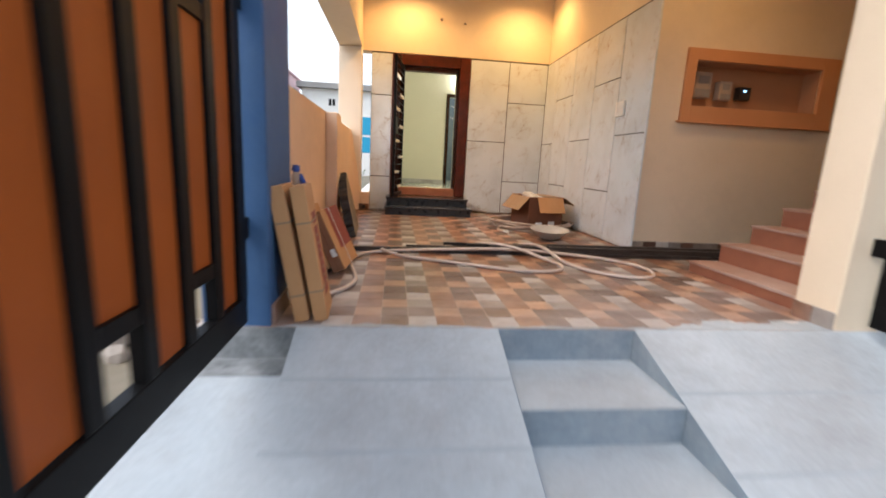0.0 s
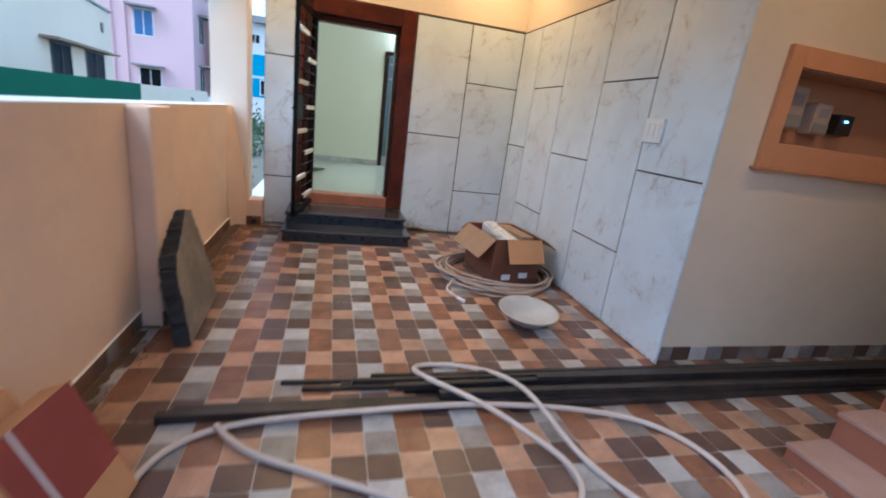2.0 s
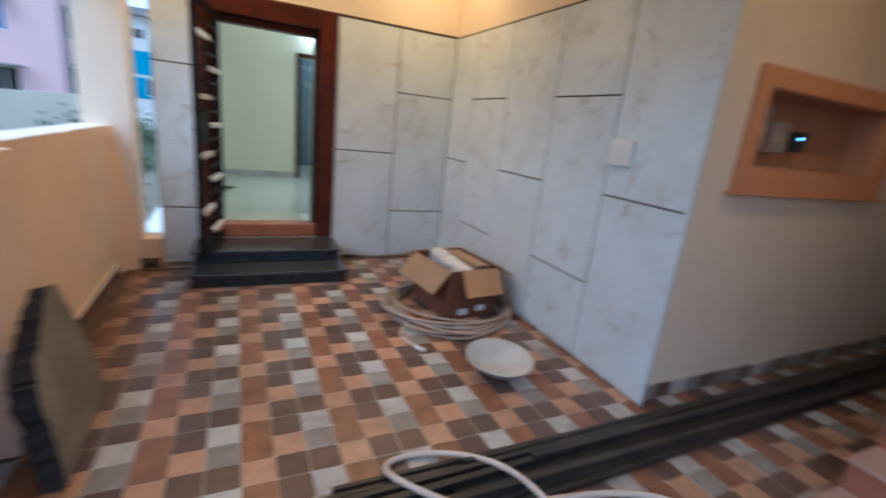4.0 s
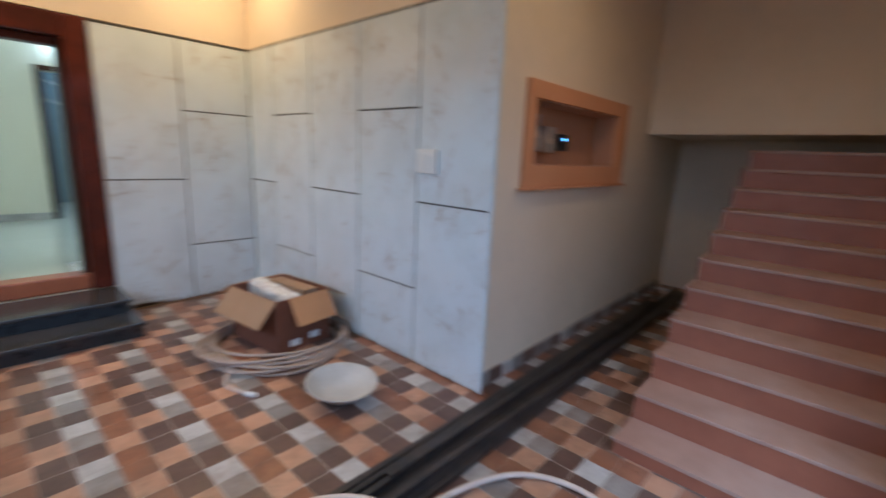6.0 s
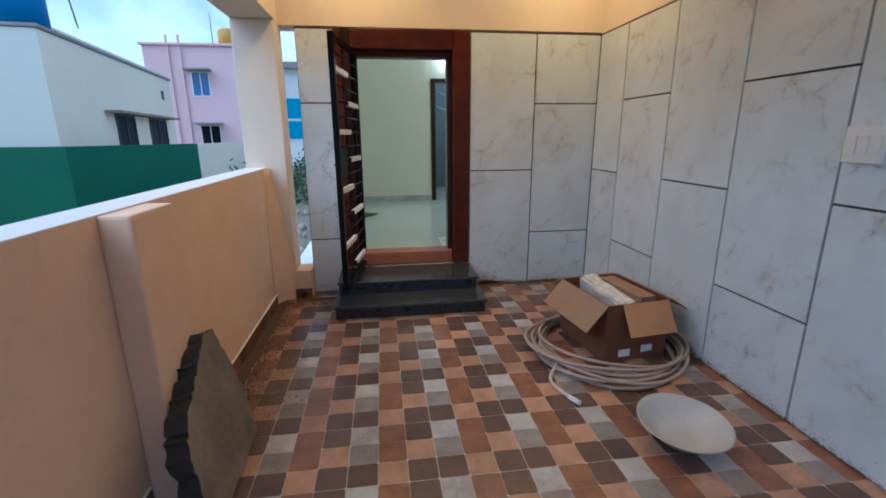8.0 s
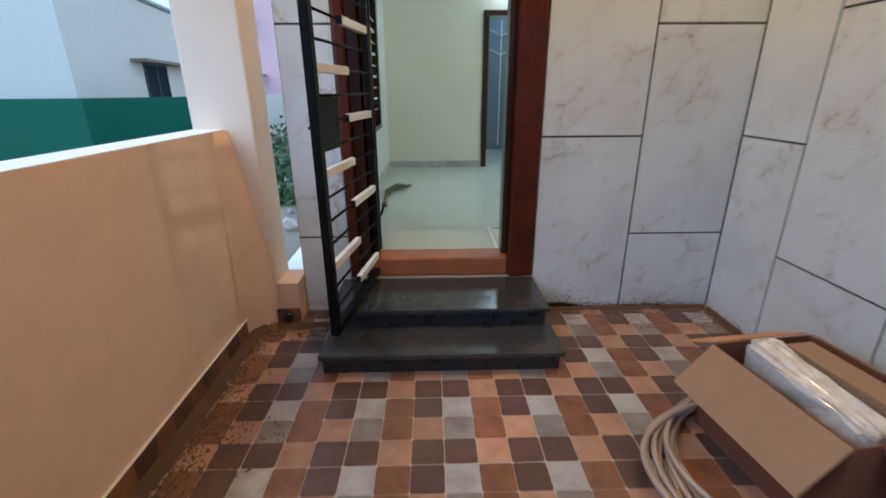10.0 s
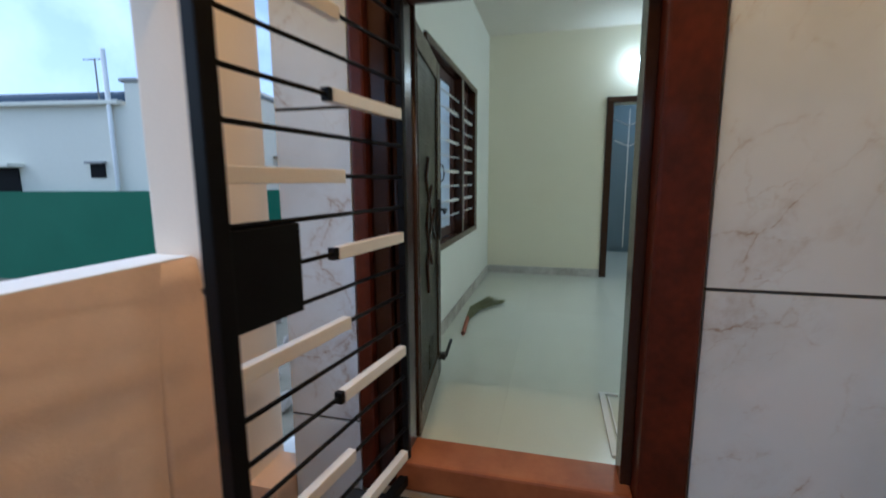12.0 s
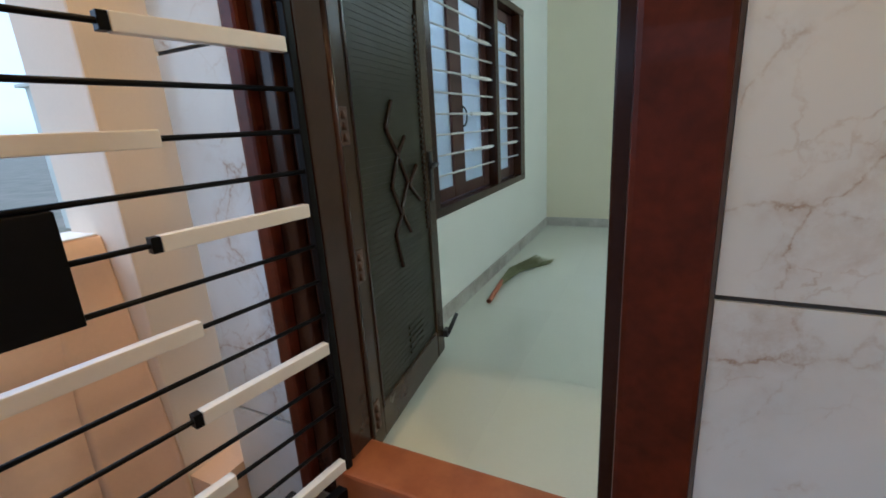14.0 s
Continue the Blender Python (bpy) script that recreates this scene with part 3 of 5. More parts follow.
thing("wall_stair", one(2.45, 2.0, -0.9, 5.9, 2.15, 3.4), CREAM, "cream plastered wall beside the stair", "wall", kind="structure")
thing("stair_landing_beam", one(4.75, 2.15, 1.72, 5.9, 4.06, 3.3), CREAM, "cream plastered landing above the passage", "beam", kind="structure")
thing("ceiling", one(-0.955, 2.0, 3.4, 6.05, 7.25, 3.55), CEIL, "white porch ceiling", "ceiling", kind="structure")
thing("beam_west", boxes((-0.955, 2.34, 2.36, -0.62, 7.01, 3.398)), CREAM, "cream edge beam above the parapet", "beam", kind="structure")
# unseen front beam, its underside lowered to keep sky off the upper walls
thing("beam_south", boxes((-0.62, 2.0, 2.4, 2.186, 2.16, 3.398)), CREAM, "unseen cream front beam, set low to cut southern sky light", "beam", kind="structure")

# left parapet with pilaster, corner column and curved end
bm = boxes((-0.955, 2.34, -0.9, -0.78, 6.86, 1.19))
parapet = thing("wall_west_parapet", bm, PEACH, "low peach plastered parapet wall", "wall", kind="structure")
part("coping", boxes((-0.954, 2.345, 1.1905, -0.782, 6.858, 1.194)), WHITE, parapet, "pale top edge of the parapet")
bm = boxes((-0.78, 4.5, 0.0, -0.67, 4.82, 1.19), bevel=0.012)
part("pilaster", bm, PEACH, parapet)
bm = bmesh.new()
ring = [(-0.78, 6.87)] + [(-0.78 + 0.165 * (1 - math.cos(a)), 6.66 + 0.2 * math.sin(a)) for a in [i * math.pi / 16 for i in range(9)]]
# the plaster flares out towards the floor
n, layers = len(ring), []
for z in (0.0, 0.25, 0.45, 0.65, 0.85, 1.0, 1.1, 1.185):
    k = min(1.0, 0.10 + 0.9 * (1 - z / 1.185) * 1.35)
    layers.append([bm.verts.new((-0.781 + (x + 0.781) * k, y, z)) for x, y in ring])
bm.faces.new(layers[-1])
for lo, hi in zip(layers, layers[1:]):
    for i in range(n):
        bm.faces.new((lo[i], lo[(i + 1) % n], hi[(i + 1) % n], hi[i])).smooth = 1 <= i < n - 1
part("curved_end", bm, PEACH, parapet)
thing("column_corner", boxes((-0.955, 6.862, -0.9, -0.62, 7.12, 2.358), bevel=0.012), COLM, "cream plastered corner column", "column", kind="structure")
thing("wall_slit_sill", boxes((-0.62, 6.87, -0.3, -0.492, 7.1, 0.26)), PEACH, "peach sill below the narrow slit opening", "wall", kind="structure")
thing("passage_plinth", boxes((-0.72, 7.12, -0.9, -0.5, 12.0, 0.2)), WHITE, "white plinth strip along the outer house wall", "plinth", kind="structure")
thing("pillar_west", boxes((-0.92, 1.91, -0.9, -0.63, 2.338, 2.7), bevel=0.01), BLUE, "blue painted gate pillar", "pillar", kind="structure")
thing("pillar_east", boxes((2.187, 1.91, -0.9, 2.449, 2.158, 3.398), bevel=0.01), CREAM, "cream painted gate pillar", "pillar", kind="structure")

# ---------- structure: rooms behind the door ----------
RZ = 0.245
thing("room_floor", boxes((-0.49, 7.25, -0.3, 4.4, 15.2, RZ - 0.004)), GROUT, "floor slab under the glossy room tiles", "floor", kind="structure")
room_floor = bpy.data.objects["room_floor"]
bm = bmesh.new()
WY0, WY1, WZ0, WZ1 = 8.42, 10.28, 0.985, 2.37
for r in ((-0.49, 7.25, 0, -0.31, WY0, 3.25), (-0.49, WY1, 0, -0.31, 11.5, 3.25), (-0.49, WY0, 0, -0.31, WY1, WZ0), (-0.49, WY0, WZ1, -0.31, WY1, 3.25)):
    box(bm, *r)
thing("wall_room_west", bm, ROOML, "white painted hall wall with a window", "wall", kind="structure")
bm = bmesh.new()
for r in ((-0.31, 11.33, 0, 1.19, 11.5, 3.25), (2.12, 11.33, 0, 4.4, 11.5, 3.25), (1.19, 11.33, 2.38, 2.12, 11.5, 3.25)):
    box(bm, *r)
thing("wall_room_north", bm, ROOMW, "pale green painted hall wall with a doorway", "wall", kind="structure")
thing("wall_room_east", boxes((4.2, 7.25, 0, 4.4, 15.2, 3.25)), ROOMW, "pale green painted room wall", "wall", kind="structure")
thing("wall_room_south", boxes((2.36, 7.02, 0, 4.4, 7.25, 3.25)), ROOMW, "pale green painted room wall", "wall", kind="structure")
thing("wall_bedroom", boxes((-0.49, 11.5, 0, -0.31, 15.2, 3.25), (-0.31, 15.0, 0, 4.2, 15.2, 3.25)), ROOML, "white bedroom walls", "wall", kind="structure")
thing("ceiling_room", boxes((-0.49, 7.25, 3.25, 4.4, 15.2, 3.4)), CEIL, "white room ceiling", "ceiling", kind="structure")
thing("baseboard_room", boxes((-0.308, 11.312, RZ, 1.12, 11.328, RZ + 0.1), (-0.308, 7.3, RZ, -0.294, 11.31, RZ + 0.1)), T_LIGHT, "pale tile skirting along the hall walls", "baseboard", kind="structure")

# ---------- door frame and doors ----------
YF, JX = 6.985, -0.115
frame_ob = thing("door_1", None, None, "wide polished teak door frame on granite steps", "door frame", kind="structure")
part("jamb", boxes((0.845, YF, 0.238, DX1, 7.15, DZ1), bevel=0.012), WOOD, frame_ob)
part("jamb", boxes((DX0, YF, 0.238, JX, 7.15, DZ1), bevel=0.012), WOOD, frame_ob)
part("rebate", boxes((JX + 0.0005, YF + 0.035, 0.239, -0.0455, 7.149, DZ1 - 0.001), bevel=0.008), DOORB, frame_ob, "dark polished rebate of the jamb")
part("head", boxes((-0.043, YF + 0.002, 2.175, 0.843, 7.15, DZ1), bevel=0.012), WOOD, frame_ob)
for x0, x1 in ((-0.045, -0.005), (0.805, 0.845)):
    part("stop", boxes((x0, 7.08, 0.36, x1, 7.2, 2.175), bevel=0.006), DOORB, frame_ob, "dark brown door stop")
for x, y, r in ((-0.028, 7.062, 0.017), (-0.006, 7.205, 0.012)):
    bm = bmesh.new()
    tube(bm, (x, y, 0.364), (x, y, 2.172), r, 14)
    part("bead_moulding", bm, DOORB, frame_ob, "glossy dark round moulding")
part("head_stop", boxes((-0.005, 7.08, 2.12, 0.805, 7.2, 2.173), bevel=0.006), WOOD, frame_ob)
part("threshold", boxes((-0.043, YF + 0.03, 0.238, 0.843, 7.2, 0.362), bevel=0.012), WOODL, frame_ob, "orange teak threshold")

# granite steps: riser blocks with overhanging slabs
lower = thing("lower_step", None, None, "black granite step below the door", "step", kind="structure")
part("riser", boxes((-0.226, 6.30, 0.0, 1.012, 6.98, 0.095)), GRANITE_SHADED, lower)
part("tread", boxes((-0.238, 6.262, 0.095, 1.026, 6.98, 0.122), bevel=0.006), GRANITE, lower)
upper = thing("upper_step", None, None, "black granite step at the threshold", "step", kind="structure")
part("riser", boxes((-0.212, 6.565, 0.122, 0.99, 6.98, 0.21)), GRANITE_SHADED, upper)
part("tread", boxes((-0.226, 6.53, 0.21, 1.006, 6.983, 0.237), bevel=0.006), GRANITE, upper)


def leaf_frame(hinge, free):
    """Local x runs from the hinge to the free edge, z up."""
    d = Vector((free[0] - hinge[0], free[1] - hinge[1], 0))
    return Matrix.Translation((hinge[0], hinge[1], 0)) @ Matrix.Rotation(math.atan2(d.y, d.x), 4, "Z"), d.length


# iron grille door, swung out over the steps
gm, GL = leaf_frame((-0.01, 7.01), (-0.128, 6.225))
grille = thing("grille_door", None, None, "open black iron grille door with cream sleeves on its bars", "door", m=gm)
GZ0, GZ1 = 0.262, 2.15
part("hinge_stile", boxes((-0.05, -0.014, GZ0, -0.026, 0.014, GZ1), bevel=0.004), IRON, grille)
part("lock_stile", boxes((GL - 0.045, -0.02, GZ0, GL, 0.02, GZ1), bevel=0.004), IRON, grille)
part("bottom_rail", boxes((-0.025, -0.018, GZ0, GL - 0.046, 0.018, GZ0 + 0.04), bevel=0.003), IRON, grille)
part("top_rail", boxes((-0.025, -0.018, GZ1 - 0.04, GL - 0.046, 0.018, GZ1), bevel=0.003), IRON, grille)
ZB, PITCH = 1.262, 0.1095
for k in range(-8, 8):
    z = ZB + PITCH * k
    bm = bmesh.new()
    tube(bm, (-0.027, 0, z), ((GL - 0.255) if k == 0 else GL - 0.046, 0, z), 0.0065, 8)
    part("bar", bm, IRON, grille)
for k in (-8, -6, -4, -2, 0, 2, 4, 6):
    z = ZB + PITCH * k
    hinge_side = k % 4 == 0
    x0, x1 = (-0.02, 0.375) if hinge_side else (0.331, GL - 0.046)
    part("sleeve", boxes((x0, -0.014, z - 0.019, x1, 0.014, z + 0.019), bevel=0.003), SLEEVE, grille, "cream square sleeve")
    if hinge_side:
        part("sleeve_end", one(x1 + 0.001, -0.013, z - 0.018, x1 + 0.021, 0.013, z + 0.018, bevel=0.002), IRON, grille)
part("lock_plate", boxes((GL - 0.255, -0.016, 1.14, GL - 0.047, 0.016, 1.365), bevel=0.003), IRON, grille, "black lock plate")
bm = bmesh.new()
tube(bm, (GL - 0.2, -0.024, 1.245), (GL - 0.004, -0.024, 1.245), 0.007, 8)
tube(bm, (GL - 0.12, -0.024, 1.245), (GL - 0.12, -0.05, 1.225), 0.006, 8)
part("sliding_bolt", bm, STEEL, grille)

# inner door with green panel, open into the hall
dm, DL = leaf_frame((-0.035, 7.215), (-0.14, 8.06))
inner = thing("hall_door", None, None, "open brown door with a dark olive ribbed panel", "door", m=dm)
Z0, Z1 = 0.275, 2.12
part("hinge_stile", boxes((0, -0.02, Z0, 0.1, 0.02, Z1), bevel=0.006), DOORS, inner)
part("lock_stile", boxes((DL - 0.1, -0.02, Z0, DL, 0.02, Z1), bevel=0.006), DOORS, inner)
part("bottom_rail", boxes((0.101, -0.019, Z0, DL - 0.101, 0.019, Z0 + 0.15), bevel=0.006), DOORS, inner)
part("top_rail", boxes((0.101, -0.019, Z1 - 0.1, DL - 0.101, 0.019, Z1), bevel=0.006), DOORS, inner)
part("panel", boxes((0.1, -0.008, Z0 + 0.15, DL - 0.1, 0.008, Z1 - 0.1)), DOORP, inner, "dark olive ribbed panel")
for zc in (0.42, 1.02, 1.49, 1.98):
    bm = one(0.0, -0.026, zc - 0.06, 0.062, -0.0205, zc + 0.06, bevel=0.003)
    for u in (-0.035, 0.0, 0.035):
        tube(bm, (0.031, -0.027, zc + u - 0.012), (0.031, -0.027, zc + u + 0.012), 0.011, 8, 0.004)
    tube(bm, (-0.006, -0.028, zc - 0.06), (-0.006, -0.028, zc + 0.06), 0.008, 8)
    part("hinge", bm, BRONZE, inner, "engraved bronze hinge")
part("moulding", boxes((0.094, -0.026, Z0 + 0.14, 0.108, -0.0205, Z1 - 0.09), bevel=0.003), DOORB, inner)
rib = finish(one(0.102, -0.0105, 0.0, DL - 0.131, -0.0082, 0.006), "rib", DOORP)
for i in range(66):
    rb = new("rib", rib)
    rb.parent = inner
    rb.matrix_local = Matrix.Translation((0, 0, Z0 + 0.17 + i * 0.0235))
    tagged(rb)
n = 40
for i in range(n):
    z = Z0 + 0.72 + i * 0.024
    part("bead", boxes((DL - 0.128, -0.017, z, DL - 0.104, -0.009, z + 0.014)), DOORB, inner)
for zig in (((0.425, 1.58), (0.354, 1.48), (0.446, 1.37), (0.53, 1.25), (0.44, 1.14), (0.523, 1.03)),
            ((0.529, 1.44), (0.428, 1.35), (0.368, 1.25), (0.441, 1.12), (0.367, 1.05), (0.41, 0.90)),
            ((0.636, 1.31), (0.542, 1.233), (0.654, 1.15))):
    hose("ornament", [(x, -0.014, z) for x, z in zig for _ in (0, 1)], 0.009, DOORB, parent=inner)
for i in range(5):
    z = Z0 + 0.20 + i * 0.03
    part("louvre", boxes((0.42, -0.016, z, 0.58, -0.009, z + 0.014)), DOORP, inner)
bm = one(DL - 0.075, -0.03, 1.12, DL - 0.035, -0.02, 1.36, bevel=0.004)
tube(bm, (DL - 0.055, -0.03, 1.30), (DL - 0.055, -0.065, 1.30), 0.008, 8)
tube(bm, (DL - 0.055, -0.062, 1.30), (DL - 0.16, -0.062, 1.29), 0.009, 8)
part("door_handle", bm, BLACKP, inner, "black lever handle")
bm = one(DL - 0.03, -0.05, 0.36, DL + 0.02, -0.02, 0.40, bevel=0.004)
tube(bm, (DL - 0.02, -0.05, 0.38), (DL + 0.07, -0.075, 0.46), 0.011, 8)
part("door_stop", bm, BLACKP, inner)

# ---------- hall window ----------
win = thing("window_1", None, None, "brown three-light hall window with white bars and frosted panes", "window", kind="structure")
part("sill", boxes((-0.40, WY0 - 0.04, WZ0 - 0.05, -0.285, WY1 + 0.04, WZ0 + 0.005), bevel=0.006), DOORB, win)
part("head", boxes((-0.40, WY0 - 0.04, WZ1 - 0.005, -0.285, WY1 + 0.04, WZ1 + 0.05), bevel=0.006), DOORB, win)
for y0, y1 in ((WY0 - 0.04, WY0 + 0.03), (9.52, 9.60), (WY1 - 0.09, WY1 + 0.04)):
    part("mullion", boxes((-0.40, y0, WZ0 + 0.006, -0.287, y1, WZ1 - 0.006), bevel=0.005), DOORB, win)
SASH = (((WY0 + 0.031, 8.50), (8.84, 9.03), (9.41, 9.519)), ((9.601, 9.78), (10.07, WY1 - 0.091)))
for k, (y0, y1) in enumerate(((WY0 + 0.03, 9.52), (9.60, WY1 - 0.09))):
    # frosted sashes between wide brown stiles
    for ya, yb in SASH[k]:
        part("sash_stile", boxes((-0.397, ya, WZ0 + 0.01, -0.362, yb, WZ1 - 0.01), bevel=0.004), SHUTTER, win)
    for (_, ya), (yb, _) in zip(SASH[k], SASH[k][1:]):
        for za, zb in ((WZ0 + 0.01, WZ0 + 0.09), (WZ1 - 0.09, WZ1 - 0.01)):
            part("sash_rail", boxes((-0.396, ya + 0.001, za, -0.364, yb - 0.001, zb), bevel=0.004), SHUTTER, win)
        pane = part("pane", boxes((-0.385, ya, WZ0 + 0.09, -0.379, yb, WZ1 - 0.09)), FROST, win, "frosted glass pane")
        pane.visible_shadow = False
    if k == 0:
        bm = bmesh.new()
        for a0 in range(8):
            p, q = [(-0.352 + 0.012 * math.sin(a * math.pi / 8), 9.0 + 0.045 * math.sin(a * math.pi / 8), 1.53 + 0.065 * math.cos(a * math.pi / 8)) for a in (a0, a0 + 1)]
            tube(bm, p, q, 0.006, 6)
        part("pull", bm, BLACKP, win)
    for i in range(9):
        z = 1.175 + i * 0.1235
        bm = bmesh.new()
        tube(bm, (-0.32, y0 - 0.01, z), (-0.32, y1 + 0.01, z), 0.0065, 8)
        part("bar", bm, WHITE, win)
        if i % 2:
            part("sleeve", boxes((-0.331, y0 + (0.62 if k == 0 else 0.12), z - 0.011, -0.309, y1 - 0.06, z + 0.011), bevel=0.002), WHITE, win)

# ---------- far doorway, wardrobe, bulb, broom ----------
d2 = thing("door_2", None, None, "dark brown frame of the bedroom doorway", "door frame", kind="structure")
part("jamb", boxes((1.12, 11.3, RZ, 1.2, 11.5, 2.38), bevel=0.006), DOORB, d2)
part("jamb", boxes((2.11, 11.3, RZ, 2.19, 11.5, 2.38), bevel=0.006), DOORB, d2)
part("head", boxes((1.12, 11.302, 2.382, 2.19, 11.498, 2.45), bevel=0.006), DOORB, d2)
ward = thing("wardrobe", None, None, "blue-grey laminate wardrobe with white inlay lines", "wardrobe")
for i in range(3):
    x0 = 1.3 + i * 0.62
    dr = part("door", boxes((x0, 13.5, 0.33, x0 + 0.615, 13.52, 2.75), bevel=0.004), LAMIN, ward)
    cx = x0 + 0.40
    part("inlay", boxes((cx - 0.008, 13.497, 0.33, cx + 0.008, 13.501, 2.6)), WHITE, dr, "white inlay strip")
    for zz in (2.35, 2.02):
        for sx in (-1, 1):
            bm = bmesh.new()
            tube(bm, (cx, 13.499, zz), (cx + sx * 0.22, 13.499, zz + 0.10), 0.008, 6)
            part("inlay", bm, WHITE, dr)
part("body", boxes((1.28, 13.525, RZ, 3.2, 14.1, 2.8)), LAMIN, ward)
bulb = thing("wall_bulb", None, None, "lit white bulb in a wall holder", "lamp")
bm = bmesh.new()
lathe(bm, [(0.001, -0.07), (0.03, -0.065), (0.055, -0.03), (0.06, 0.0), (0.05, 0.035), (0.025, 0.065), (0.001, 0.068)], 20, (1.46, 11.24, 2.80))
part("globe", bm, BULB, bulb)
bpy.data.objects["globe"].visible_shadow = False
bm = bmesh.new()
tube(bm, (1.46, 11.329, 2.86), (1.46, 11.27, 2.85), 0.03, 12)
part("holder", bm, PLAST, bulb)
broom = thing("broom", None, None, "grass broom with an orange handle on the hall floor", "broom")
hose("handle", [(-0.13, 8.80, RZ + 0.02), (-0.15, 9.0, RZ + 0.02), (-0.17, 9.2, RZ + 0.025)], 0.017, BROOMH, parent=broom)
rnd = random.Random(4)
bm = bmesh.new()
for i in range(110):
    a = rnd.uniform(-1, 1)
    p = Vector((-0.165 + 0.014 * a, 9.15, RZ + 0.02 + rnd.uniform(-0.006, 0.012)))
    q = Vector((-0.155 + 0.05 * a, 9.5, RZ + 0.02 + rnd.uniform(-0.008, 0.02)))
    r = Vector((0.0 + 0.10 * a, 9.90 + rnd.uniform(-0.08, 0.06) - 0.05 * a, RZ + 0.008 + rnd.uniform(0, 0.02)))
    tube(bm, p, q, 0.003, 4, 0.0025, False)
    tube(bm, q, r, 0.0025, 4, 0.001, False)
part("bristles", bm, STRAW, broom)

bm = bmesh.new()
box(bm, 0.825, 7.42, RZ, 0.856, 8.02, RZ + 0.012)
box(bm, 0.868, 7.46, RZ, 0.876, 8.0, RZ + 0.012)
box(bm, 0.825, 8.021, RZ, 0.93, 8.04, RZ + 0.012)
thing("plastic_strip", bm, WSTICK, "white plastic edging strips on the hall floor", "strip")

# unseen ceiling fixtures, added to go with the two fill lamps
tb = thing("tube_light", None, None, "unseen white ceiling batten added for the hall fill light", "lamp")
part("housing", boxes((2.3, 8.57, 3.2, 3.5, 8.63, 3.249), bevel=0.005), PLAST, tb)
bm = bmesh.new()
tube(bm, (2.32, 8.6, 3.18), (3.48, 8.6, 3.18), 0.013, 10)
part("tube", bm, BULB, tb)
rl = thing("ceiling_lamp", None, None, "unseen round white ceiling lamp added for the bedroom fill light", "lamp")
bm = bmesh.new()
lathe(bm, [(0.001, -0.06), (0.09, -0.055), (0.13, -0.02), (0.14, 0.0)], 28, (2.2, 12.4, 3.249))
part("diffuser", bm, BULB, rl)

# ---------- ceiling downlights ----------
for lx, ly, lw in DOWN:
    dl = thing("downlight", None, None, "round recessed warm ceiling downlight", "lamp", group="porch downlights")
    bm = bmesh.new()
    lathe(bm, [(0.045, 0), (0.06, -0.006), (0.062, 0.0)], 24, (lx, ly, 3.398))
    part("rim", bm, PLAST, dl)
    bm = bmesh.new()
    lathe(bm, [(0.001, 0), (0.044, 0)], 24, (lx, ly, 3.396))
    part("lens", bm, DOWNL, dl)

# empty lamp points on the back wall
for x, z, r in ((0.525, 2.85, 0.024), (0.88, 2.82, 0.018)):
    hk = thing("conduit_stub", None, None, "short conduit stub with wires in the cream wall", "conduit", group="conduit stubs")
    bm = bmesh.new()
    tube(bm, (x, 7.0118, z), (x, 6.985, z - 0.006), r, 12, r * 0.85)
    part("sleeve", bm, METER, hk)
    bm = bmesh.new()
    tube(bm, (x, 6.9845, z - 0.004), (x - 0.012, 6.955, z - 0.02), 0.004, 6)
    tube(bm, (x, 6.9845, z - 0.008), (x + 0.01, 6.962, z - 0.026), 0.004, 6)
    part("wire", bm, BLACKP, hk)

# ---------- meter niche and switch plate ----------
nf = thing("niche_frame", None, None, "terracotta painted frame with ledge round the meter niche", "niche frame")
part("side", boxes((2.555, 4.025, 1.265, NX0, 4.058, 1.915), bevel=0.005), NICHE, nf)
part("side", boxes((NX1, 4.025, 1.265, 4.12, 4.058, 1.915), bevel=0.005), NICHE, nf)
part("top", boxes((NX0, 4.026, NZ1, NX1, 4.058, 1.915), bevel=0.004), NICHE, nf)
part("bottom", boxes((NX0, 4.026, 1.265, NX1, 4.058, NZ0), bevel=0.004), NICHE, nf)
part("ledge", boxes((2.53, 4.0, 1.25, 4.15, 4.058, 1.264), bevel=0.003), NICHE, nf)
for r in ((NX0 + 0.001, 4.235, NZ0, NX1 - 0.001, 4.249, NZ1), (NX0 + 0.001, 4.06, NZ0 + 0.001, NX1 - 0.001, 4.234, NZ0 + 0.006), (NX0 + 0.001, 4.06, NZ1 - 0.006, NX1 - 0.001, 4.234, NZ1 - 0.001),
          (NX0 + 0.001, 4.06, NZ0 + 0.007, NX0 + 0.006, 4.234, NZ1 - 0.007), (NX1 - 0.006, 4.06, NZ0 + 0.007, NX1 - 0.001, 4.234, NZ1 - 0.007)):
    part("lining_panel", one(*r), NICHEB, nf)
for x, w, h, z in ((2.74, 0.17, 0.24, 1.50), (3.0, 0.13, 0.18, 1.49)):
    mt = thing("electric_meter", None, None, "grey electric meter box in the wall niche", "meter", group="meters in the niche")
    part("case", boxes((x, 4.15, z, x + w, 4.234, z + h), bevel=0.01), METER, mt)
    part("display", boxes((x + 0.03, 4.145, z + h * 0.55, x + w - 0.03, 4.149, z + h * 0.85)), GREYM, mt)
    part("terminal_cover", boxes((x + 0.01, 4.14, z + 0.01, x + w - 0.01, 4.149, z + h * 0.35), bevel=0.003), GREYM, mt)
mcb = thing("fuse_switch", None, None, "black main switch with a lit blue indicator", "switch")
part("case", boxes((3.22, 4.16, 1.51, 3.34, 4.234, 1.63), bevel=0.006), BLACKP, mcb)
part("indicator", boxes((3.262, 4.153, 1.583, 3.284, 4.159, 1.597)), LED, mcb)
